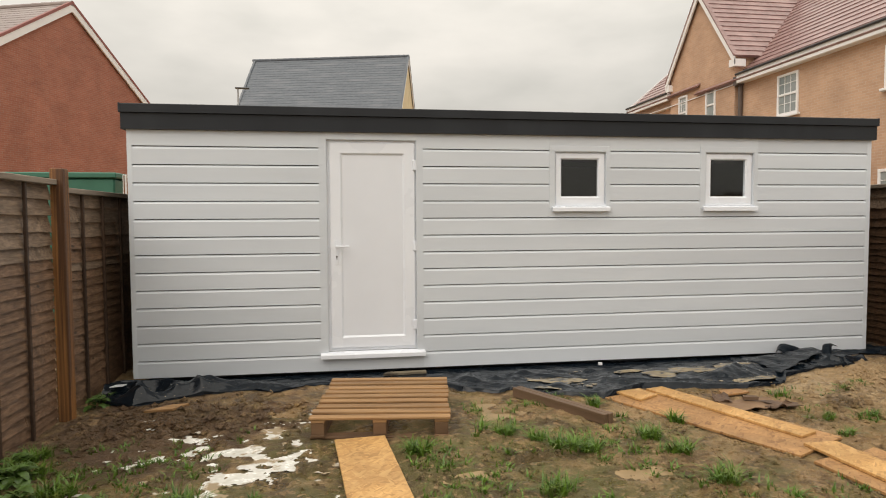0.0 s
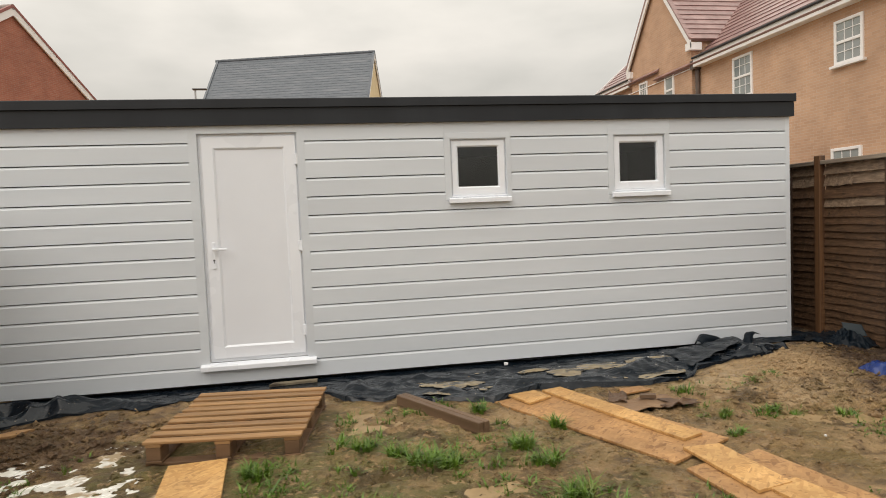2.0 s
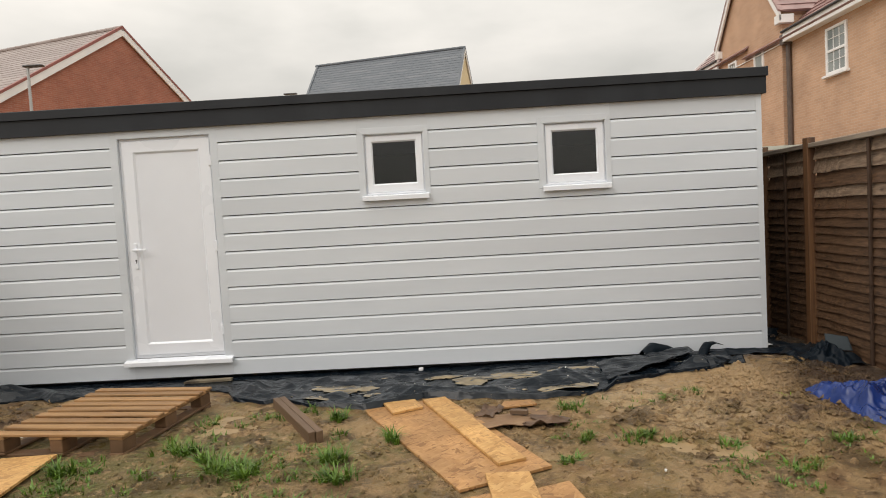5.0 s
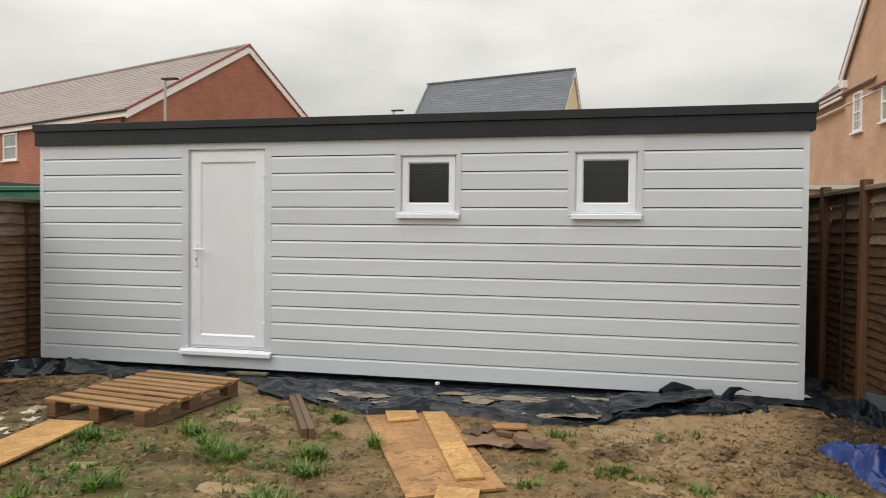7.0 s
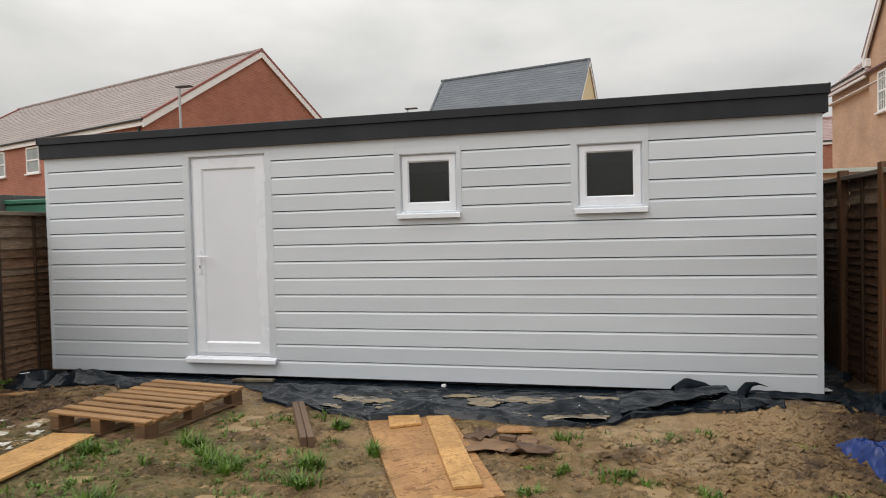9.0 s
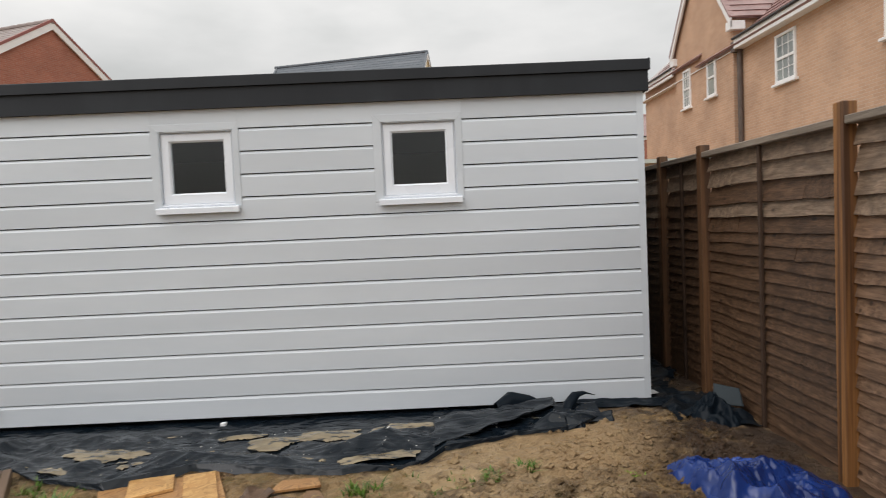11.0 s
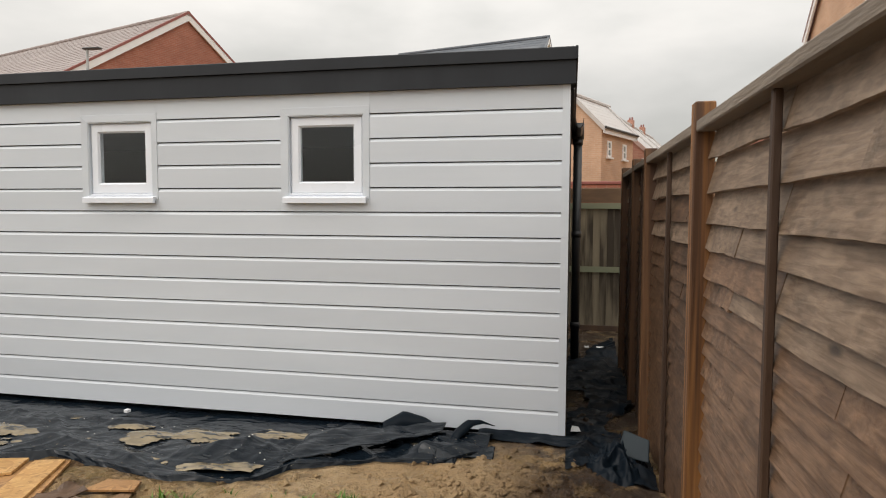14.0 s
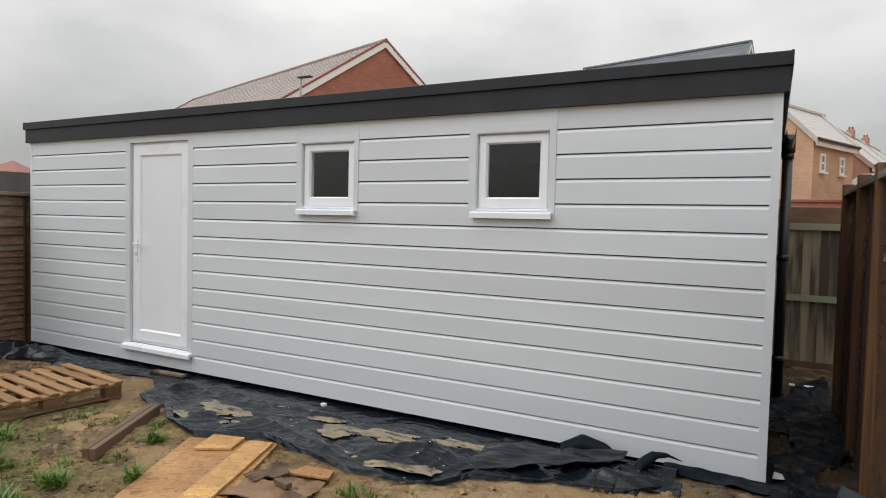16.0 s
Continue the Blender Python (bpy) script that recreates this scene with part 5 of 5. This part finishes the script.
def film_spot(x, v):
    e = film_edge(x)
    y = e + (6.10 - e) * v
    z = max(film_base(x, y) - 0.016 * (1 - min(1.0, v * 5)), gz(x, y) + 0.006) + min(1.0, 0.25 + v * 5) * film_fold(x, y) * (1.0 if y < 5.75 else 0.45)
    hem = (y - e) / 0.045
    if hem < 3.5 and 0.9 < x < 5.2:
        z += (0.030 + 0.030 * bump_at(x, 0, 3.0, 0, 0.8, 1)) * min(1.0, hem * 4.0) * math.exp(-max(0.0, hem - 0.4) ** 2 * 0.25) * (0.8 + 0.6 * noise.noise(Vector((x * 1.3, 0, 9)))) * (1 - 0.8 * bump_at(x, y, 4.05, 5.0, 0.25, 0.2)) * min(1.0, (x - 0.9) * 3)
    if y > 5.7:
        z = min(z, -0.036 if x < 4.3 else 0.0)
    if y > 5.99:
        z = min(z, -0.03)
    if x < -0.5 and y < 5.95:
        z += 0.13 * max(0.0, ridged(x, y, 2.6, 4.0) - 0.25) * min(1.0, (-0.5 - x) * 1.6) * min(1.0, v * 6) * min(1.0, (5.95 - y) * 8)
    if x > 4.5:
        z += 0.05 * max(0.0, 1 - abs(y - 5.82) / 0.16) * min(1, (x - 4.5) * 3) * (1 if y < 5.97 else 0)
    return y, z


def film_place(u, v):
    x = -2.0 + 7.5 * u
    y, z = film_spot(x, v)
    if v < 0.012:
        z, y = film_base(x, y) - 0.035, y + 0.05
    y += 0.012 * noise.noise(Vector((x * 3, v * 4, 1)))
    return (x, min(y, 6.1), z)


film = sheet("plastic_film", 900, 104, film_place, FILM)
tagged(film, "crumpled black polythene sheet with sandy puddles along the wall", "plastic sheet")


def crumbs():
    """Pale crumbs of mortar and plaster scattered on the film."""
    rnd = random.Random(31)
    vs, fs = [], []
    for _ in range(170):
        x, v = rnd.uniform(2.0, 5.3) if rnd.random() < 0.8 else rnd.uniform(-1.6, 2.0), rnd.uniform(0.15, 0.8)
        y, z = film_spot(x, v)
        if y > 5.75:
            continue
        r, o = rnd.choice((0.002, 0.003, 0.003, 0.006)), len(vs)
        for dx, dy, dz in ((1, 0, 0), (0, 1, 0), (-1, 0, 0), (0, -1, 0), (0.2, 0.1, 0.8)):
            vs.append((x + dx * r * rnd.uniform(0.7, 1.6), y + dy * r, z + dz * r))
        fs += [(o, o + 1, o + 4), (o + 1, o + 2, o + 4), (o + 2, o + 3, o + 4), (o + 3, o, o + 4)]
    return tagged(raw("mortar_crumbs", vs, fs, WHITEWASH), "pale crumbs of mortar on the black film", "mortar crumbs", kind="stuff")


crumbs()


def silt_water():
    """Sandy water standing in the hollows of the film: a smooth sheet that the creases rise through."""
    xs, vs_ = np.arange(1.3, 5.35, 0.013), np.linspace(0.09, 0.86, 76)
    verts, level = [], {}
    for j, v in enumerate(vs_):
        for i, x in enumerate(xs):
            e = film_edge(x)
            y = e + (6.10 - e) * v
            t = 0.040 * (hollow(x, y) - 0.46) + 0.026 * noise.noise(Vector((x * 4.5, y * 8.0, 12.0))) + 0.012 * noise.noise(Vector((x * 13.0, y * 22.0, 7.0))) - (0.0 if y < 5.74 else 0.1)
            level[(i, j)] = t
            verts.append((x, y, film_base(x, y) + 0.012 + 0.008 * noise.noise(Vector((x * 2.1, y * 2.6, 8.0))) + 0.4 * t))
    n = len(xs)
    faces = [(j * n + i, j * n + i + 1, (j + 1) * n + i + 1, (j + 1) * n + i) for j in range(len(vs_) - 1) for i in range(n - 1) if max(level[(i, j)], level[(i + 1, j)], level[(i, j + 1)], level[(i + 1, j + 1)]) > -0.002]
    return raw("silt", verts, faces, SILT, film, smooth=True)


silt_water()["label"] = "sandy water lying in the creases"


def flap(name, pts, label, material=FILM, wob=0.012, n=14, parent=None):
    """A standing or folded piece of film between four corners (a, b along the foot; d, c above), slightly crumpled."""
    a, b, c, d = (Vector(p) for p in pts)

    def place(u, v):
        p = (a.lerp(b, u)).lerp(d.lerp(c, u), v)
        q = Vector((noise.noise(p * 9), noise.noise(p * 9 + Vector((7, 1, 3))), noise.noise(p * 9 + Vector((2, 8, 5)))))
        return tuple(p + q * wob)

    ob = sheet(name, n, n, place, material)
    mod = ob.modifiers.new("thickness", "SOLIDIFY")
    mod.thickness = 0.003
    if parent:
        ob.parent = parent
        return tagged(ob, label)
    return tagged(ob, label, "plastic sheet")




def curl(pts, arc, label):
    """A curled tongue of film: an open cone along a line of (x, y, z, radius), bulging upwards over the given arc."""
    axis = [Vector(p[:3]) for p in pts]
    along = (axis[-1] - axis[0]).normalized()
    across = along.cross(Vector((0, 0, 1))).normalized()
    up_ = across.cross(along)

    def place(u, v):
        k = u * (len(pts) - 1)
        i = min(int(k), len(pts) - 2)
        f = k - i
        r = pts[i][3] * (1 - f) + pts[i + 1][3] * f
        a = (v - 0.5) * arc
        p = axis[i].lerp(axis[i + 1], f) + (across * math.sin(a) + up_ * math.cos(a)) * r
        return tuple(p + Vector((0, 0, 1)) * 0.006 * noise.noise(p * 14))

    ob = sheet("flap", 16, 18, place, FILM_BLACK)
    mod = ob.modifiers.new("thickness", "SOLIDIFY")
    mod.thickness = 0.003
    ob.parent = film
    tagged(ob, label)


curl([(4.76, 5.80, 0.02, 0.05), (4.88, 5.90, 0.045, 0.075), (5.02, 5.92, 0.03, 0.055), (5.12, 5.90, 0.02, 0.02)], 3.4, "humped black film standing against the wall")
curl([(5.24, 5.66, -0.03, 0.02), (5.29, 5.76, 0.03, 0.045), (5.36, 5.84, 0.08, 0.042), (5.43, 5.87, 0.092, 0.022), (5.52, 5.88, 0.075, 0.002)], 2.7, "pointed curled corner of black film")
flap("flap", [(4.28, 5.16, 0.005), (5.20, 5.72, 0.075), (5.18, 5.88, 0.08), (4.30, 5.62, 0.035)], "diagonal fold of black film lying on itself", parent=film, wob=0.02, n=24)
flap("flap", [(5.16, 5.36, -0.03), (5.32, 5.36, -0.02), (5.36, 5.52, 0.03), (5.22, 5.50, 0.05)], "folded corner of black film on sand", parent=film, wob=0.025)
flap("flap", [(5.34, 5.50, -0.01), (5.55, 5.50, 0.0), (5.56, 5.58, 0.045), (5.36, 5.60, 0.045)], "rolled end of black film on sand", parent=film, wob=0.015)
flap("flap", [(5.40, 5.90, -0.02), (6.15, 5.84, -0.01), (6.15, 6.02, -0.005), (5.40, 5.985, 0.015)], "strip of black film tucked under the wall", FILM_BLACK, parent=film, wob=0.02, n=26)


def passage_place(u, v):
    x = 5.99 + 0.515 * u
    y = 5.45 + 3.9 * v + 0.12 * math.sin(u * 5) * (1 - v)
    f = 0.20 * max(0, ridged(x * 1.2, y, 1.6, 3.0) - 0.7) + 0.09 * max(0, ridged(x, y * 1.2, 3.6, 8.0) - 0.74)
    z = gz(x, y) + 0.01 + f * (0.4 + 0.6 * u) * (1.0 if v > 0.03 else 0.3)
    return (x, y, z)


def torn_sheet(name, label, category, at, turn, L, W, z, material, seed, curl=0.02, thick=0.005):
    """A trodden sheet with torn, jagged edges and a curled rim."""
    rnd = random.Random(seed)
    n = 44
    bm = bmesh.new()
    loops = []
    for k, f in enumerate((0.35, 0.7, 0.9, 1.0)):
        loop = []
        for i in range(n):
            a = 2 * math.pi * i / n
            q = max(abs(math.cos(a)), abs(math.sin(a)))
            jag = 1 + (rnd.uniform(-0.12, 0.08) if k == 3 else 0.0) + 0.14 * noise.noise(Vector((math.cos(a) * 1.6, math.sin(a) * 1.6, seed)))
            x, y = L / 2 * math.cos(a) / q * f * jag, W / 2 * math.sin(a) / q * f * jag
            h = curl * max(0.0, noise.noise(Vector((math.cos(a) * 1.3, math.sin(a) * 1.3, seed + 5.0)))) * f ** 4 * 3 + 0.012 * noise.noise(Vector((x * 9, y * 9, seed)))
            loop.append(bm.verts.new((x, y, h)))
        loops.append(loop)
    mid = bm.verts.new((0, 0, 0.004))
    for i in range(n):
        j = (i + 1) % n
        bm.faces.new((mid, loops[0][i], loops[0][j]))
        for p, q in zip(loops, loops[1:]):
            bm.faces.new((p[i], q[i], q[j], p[j]))
    bmesh.ops.recalc_face_normals(bm, faces=bm.faces)
    bmesh.ops.solidify(bm, geom=bm.faces[:], thickness=thick)
    ob = link_mesh(name, bm, material)
    ob.matrix_basis = Matrix.Translation((*at, z)) @ Matrix.Rotation(turn, 4, "Z")
    return tagged(ob, label, category)


torn_sheet("cardboard", "torn wet brown cardboard trodden into the mud", "cardboard", (3.47, 4.42), 0.25, 0.52, 0.26, -0.030, CARD, 3)
torn_sheet("cardboard", "curled dark scrap of wet brown cardboard", "cardboard", (3.66, 4.30), 0.1, 0.30, 0.09, -0.016, CARD_DARK, 8, 0.05)
torn_sheet("cardboard", "small torn piece of wet cardboard beside a board", "cardboard", (3.30, 4.58), 1.1, 0.24, 0.14, -0.026, CARD_DARK, 12, 0.03)
passage_film = sheet("plastic_film", 60, 240, passage_place, FILM_MUDDY)
bm = bmesh.new()
bm.from_mesh(passage_film.data)
bare = [f for f in bm.faces if noise.noise(Vector((f.calc_center_median().x * 2.2, f.calc_center_median().y * 1.1, 3.3))) + 0.25 * noise.noise(Vector((f.calc_center_median().x * 9, f.calc_center_median().y * 7, 1.3))) > 0.06 and f.calc_center_median().y > 6.0]
bmesh.ops.delete(bm, geom=bare, context="FACES")
bm.to_mesh(passage_film.data)
bm.free()
tagged(passage_film, "crumpled muddy black polythene filling the side passage", "plastic sheet")


def bundle_place(u, v):
    a, r = u * 2 * math.pi, v
    x, y = 6.31 + 0.20 * r * math.cos(a), 5.58 + 0.22 * r * math.sin(a)
    h = 0.10 * (1 - r ** 2.2) * (0.8 + 0.7 * noise.noise(Vector((x * 5, y * 5, 0)))) + (0.10 * max(0, ridged(x, y, 6, 1.0) - 0.4) + 0.05 * max(0, ridged(x, y, 15, 4.0) - 0.4)) * (1 - r ** 4)
    return (min(x, 6.49), y, gz(x, y) - 0.01 + h)


tagged(sheet("crumpled_film", 120, 60, bundle_place, FILM_BLACK), "bundled black polythene heaped beside the fence", "plastic sheet")
flap("grey_sheet", [(6.30, 5.62, 0.05), (6.47, 5.52, 0.05), (6.48, 5.61, 0.155), (6.34, 5.71, 0.17)], "square grey plastic sheet leaning on bundled film", GREY_SHEET, 0.004)


def tarp_place(u, v):
    a, r = u * 2 * math.pi, v
    k = 1 + 0.14 * math.sin(3 * a + 0.6) + 0.10 * math.sin(5 * a + 2)
    x, y = 6.0 + 0.37 * k * r * math.cos(a), 4.38 + 0.50 * k * r * math.sin(a)
    x = min(x, 6.44)
    prof = (1 - r ** 3)
    h = 0.085 * prof * (0.75 + 0.9 * noise.noise(Vector((x * 3.1, y * 3.1, 4)))) + 0.16 * max(0, ridged(x, y, 3.3, 2.0) - 0.5) * prof + creases(x * 1.9, y * 1.9, FILM_LINES) * 0.8 * (1 - r ** 6)
    return (x, y, gz(x, y) + 0.004 + max(h, 0.0))


tagged(sheet("tarpaulin", 260, 120, tarp_place, TARP), "crumpled bright blue plastic tarpaulin heaped on mud", "tarpaulin")

# ---- puddles, clods, grass ----


def pool(name, x0, x1, y0, y1, inside, level, material, label, d=0.03):
    """Standing water: a sheet at one level above the smoothed ground, cut by the ground's own lumps."""
    xs, ys = np.arange(x0, x1, d), np.arange(y0, y1, d)
    n = len(xs)
    vs = [(x, y, level(x, y)) for y in ys for x in xs]
    fs = [(j * n + i, j * n + i + 1, (j + 1) * n + i + 1, (j + 1) * n + i) for j in range(len(ys) - 1) for i in range(n - 1) if inside(xs[i], ys[j])]
    return tagged(raw(name, vs, fs, material, smooth=True), label, "puddle", kind="stuff")


pool("milky_puddle", -1.4, 0.3, 3.1, 5.2, lambda x, y: milk_zone(x, y) + 0.9 * noise.noise(Vector((x * 9, y * 11, 1.6))) + 0.35 * noise.noise(Vector((x * 31, y * 34, 2.6))) > 0.38, lambda x, y: -0.0535 + 0.016 * fbm(x * 1.3, y * 1.3, 1.7) - 0.006 * min(1, milk_zone(x, y)), WHITEWASH, "milky white plaster puddles on trampled mud", 0.011)
for cx, cy, r, sx, sy in SILTY:
    lev = sorted(gz(cx + 1.65 * r * sx * math.cos(a * 0.4), cy + 1.65 * r * sy * math.sin(a * 0.4)) for a in range(16))[2] - 0.006
    pool("silty_puddle", cx - 2 * r * sx, cx + 2 * r * sx, cy - 2 * r * sy, cy + 2 * r * sy, lambda x, y: bump_at(x, y, cx, cy, r * sx, r * sy) > 0.04, lambda x, y: lev, PUDDLE, "shallow sandy puddle in the mud", 0.04)


def clods():
    """Loose lumps of earth: small uneven octahedra."""
    rnd = random.Random(21)
    vs, fs = [], []
    zones = [(-1.1, 4.8, 0.8, 0.45, 1000, 0.032), (5.75, 4.95, 0.7, 0.55, 900, 0.024), (2.2, 4.6, 1.6, 0.6, 330, 0.018), (3.2, 4.4, 0.5, 0.4, 110, 0.02), (2.3, 3.6, 2.6, 0.9, 2400, 0.018), (5.0, 4.3, 0.8, 0.6, 700, 0.034), (5.6, 4.3, 0.7, 0.9, 900, 0.026), (6.2, 6.6, 0.25, 1.2, 60, 0.03)]
    for cx, cy, rx, ry, n, size in zones:
        for _ in range(n):
            x, y = rnd.gauss(cx, rx * 0.6), rnd.gauss(cy, ry * 0.6)
            if not (-2.0 < x < 6.4 and 1.5 < y < 5.9) and cy < 6 or on_board(x, y) or on_pallet(x, y):
                continue
            s = size * rnd.choice((0.3, 0.4, 0.55, 0.8, 1.05)) * rnd.uniform(0.8, 1.2)
            z = gz(x, y) + s * 0.05
            o = len(vs)
            for dx, dy, dz in ((1, 0, 0), (0, 1, 0), (-1, 0, 0), (0, -1, 0), (0, 0, 0.8), (0, 0, -0.8), (0.6, 0.6, 0.4), (-0.6, 0.5, 0.4), (-0.5, -0.6, 0.4), (0.6, -0.6, 0.4)):
                j = rnd.uniform(0.6, 1.35)
                vs.append((x + dx * s * j, y + dy * s * j, z + dz * s * j))
            for f in ((0, 6, 4), (6, 1, 4), (1, 7, 4), (7, 2, 4), (2, 8, 4), (8, 3, 4), (3, 9, 4), (9, 0, 4), (0, 1, 6), (1, 2, 7), (2, 3, 8), (3, 0, 9), (1, 0, 5), (2, 1, 5), (3, 2, 5), (0, 3, 5)):
                fs.append(tuple(o + q for q in f))
    return raw("earth_clods", vs, fs, MUD)


tagged(clods(), "loose clods of dark wet earth", "earth", kind="stuff")


def blades(spots, seed):
    """Bent tapering blades, each of three quads, in tufts."""
    rnd = random.Random(seed)
    vs, fs = [], []
    for x, y, n, spread, hgt in spots:
        for _ in range(n):
            a, r = rnd.uniform(0, 2 * math.pi), spread * abs(rnd.gauss(0, 0.6))
            bx, by = x + r * math.cos(a), y + r * math.sin(a)
            if not (-2.02 < bx < 6.45) or on_board(bx, by) or on_pallet(bx, by):
                continue
            lean = rnd.uniform(0.1, 1.5)
            da = a + rnd.gauss(0, 0.7)
            h, w = hgt * rnd.uniform(0.45, 1.15), rnd.uniform(0.0035, 0.0095)
            px_, py_ = -math.sin(da) * w, math.cos(da) * w
            o, bz = len(vs), gz(bx, by) - 0.004
            for k in range(4):
                t = k / 3
                d = lean * h * t * t
                z = bz + h * (t - 0.33 * min(lean, 1.7) * t * t)
                ww = 1 - t * 0.9
                cx, cy = bx + d * math.cos(da), by + d * math.sin(da)
                vs += [(cx - px_ * ww, cy - py_ * ww, z), (cx + px_ * ww, cy + py_ * ww, z)]
            for k in range(3):
                q = o + k * 2
                fs.append((q, q + 1, q + 3, q + 2))
    return vs, fs


TUFTS = [(1.08, 4.2, 0.14), (1.66, 3.80, 0.14), (1.82, 3.74, 0.10), (2.31, 3.88, 0.10), (2.38, 3.60, 0.11), (2.4, 3.12, 0.12), (1.36, 3.1, 0.12), (3.9, 4.66, 0.13), (-1.8, 3.9, 0.16), (-1.87, 4.2, 0.10), (-1.46, 3.55, 0.14), (2.2, 4.64, 0.07), (2.66, 4.16, 0.08), (4.2, 4.04, 0.12), (3.72, 3.70, 0.08), (-1.98, 5.62, 0.08), (0.65, 3.85, 0.10), (4.28, 4.08, 0.07), (4.95, 3.50, 0.12), (4.40, 4.0, 0.07), (4.72, 3.87, 0.09), (4.85, 4.85, 0.07), (4.63, 4.73, 0.05), (3.9, 4.09, 0.06), (5.35, 3.82, 0.08), (1.5, 3.95, 0.08), (-0.7, 3.3, 0.12), (1.3, 4.1, 0.10)]
for i, (x, y, s) in enumerate(TUFTS):
    v_, f_ = blades([(x + dx, y + dy, (30 if s > 0.09 else 20) if x < 3.3 else 16, s * 0.34, 0.06 + s * 0.50 if x < 3.3 else 0.035 + s * 0.28) for dx, dy in ((0, 0), (s * 0.55, s * 0.2), (-s * 0.4, s * 0.3), (s * 0.1, -s * 0.5), (-s * 0.5, -s * 0.25))], 100 + i)
    tuft = raw("grass_tuft", v_, f_, BLADE)
    tagged(tuft, "small tuft of green grass growing in mud", "grass tuft", "grass tufts")


def leaf_mesh():
    """One broad toothed leaf, its stalk at the origin, arched along +x, a metre long."""
    bm = bmesh.new()
    rows = []
    for k in range(9):
        t = k / 8
        w = 0.30 * math.sin(math.pi * min(1.0, t * 0.93 + 0.04)) ** 0.8 * (1.0 + (0.13 if k % 2 else -0.13)) if 0 < k < 8 else 0.02
        z = 0.42 * t - 0.55 * t * t
        rows.append([bm.verts.new((t, sd * w, z + abs(sd) * w * 0.35)) for sd in (-1, 0, 1)])
    for p, q in zip(rows, rows[1:]):
        for k in range(2):
            bm.faces.new((p[k], p[k + 1], q[k + 1], q[k]))
    me = bpy.data.meshes.new("leaf")
    bm.to_mesh(me)
    bm.free()
    me.polygons.foreach_set("use_smooth", [True] * len(me.polygons))
    me.materials.append(LEAF)
    return me


LEAF_ME = leaf_mesh()
for i, (x, y, n, size) in enumerate(((-1.78, 3.78, 20, 0.11), (-1.93, 4.05, 16, 0.10), (-1.60, 3.42, 18, 0.11), (-1.93, 5.42, 16, 0.10), (-1.95, 5.72, 12, 0.09), (-1.25, 3.25, 12, 0.11))):
    rnd = random.Random(500 + i)
    w = thing("leafy_weed", "low broad-leaved green weed growing in wet mud", "weed", pose(x, y, gz(x, y) - 0.01), "leafy weeds")
    for k in range(n):
        a, t = k * 2.4 + rnd.uniform(-0.4, 0.4), k / n
        r, z = size * 0.5 * t, size * (0.75 * (1 - t) + 0.1)
        m = Matrix.Translation((r * math.cos(a), r * math.sin(a), z)) @ Matrix.Rotation(a + rnd.uniform(-0.5, 0.5), 4, "Z") @ Matrix.Rotation(rnd.uniform(-0.5, 0.35), 4, "Y") @ Matrix.Diagonal((*[size * rnd.uniform(0.65, 1.1)] * 3, 1))
        shared("leaf", LEAF_ME, w, m)
    part("stem", rod((0, 0, 0), (0.01, 0.005, size * 0.85), 0.004, 6, r2=0.002), LEAF, w)
v_, f_ = blades([(5.41, 4.66, 50, 0.04, 0.03)], 300)
tagged(raw("weed", v_, f_, WEED), "small lime-green seedling in dark soil", "weed")
rnd = random.Random(8)
loose = []
while len(loose) < 1300:
    x, y = rnd.uniform(-2.0, 6.3), rnd.uniform(1.4, 4.9)
    dens = fbm(x * 0.9, y * 0.9, 9.0) + 0.35 * (x < -0.3) * (y < 4.1) - 0.10 * max(0, y - 3.6) - 0.25 * (x > 4.9) - 0.12 * (x > 3.7) + 0.3 * (y < 2.8) + 0.22 * (0.6 < x < 2.7) * (y < 4.3)
    if dens > 0.05 and not (2.3 < x < 3.7 and y > 3.3):
        loose.append((x, y, rnd.randrange(5, 16), 0.06, rnd.uniform(0.03, 0.07) * (0.6 if x > 3.4 else 1.0)))
v_, f_ = blades(loose, 77)
tagged(raw("grass", v_, f_, BLADE), "thin trampled green grass", "grass", kind="stuff")
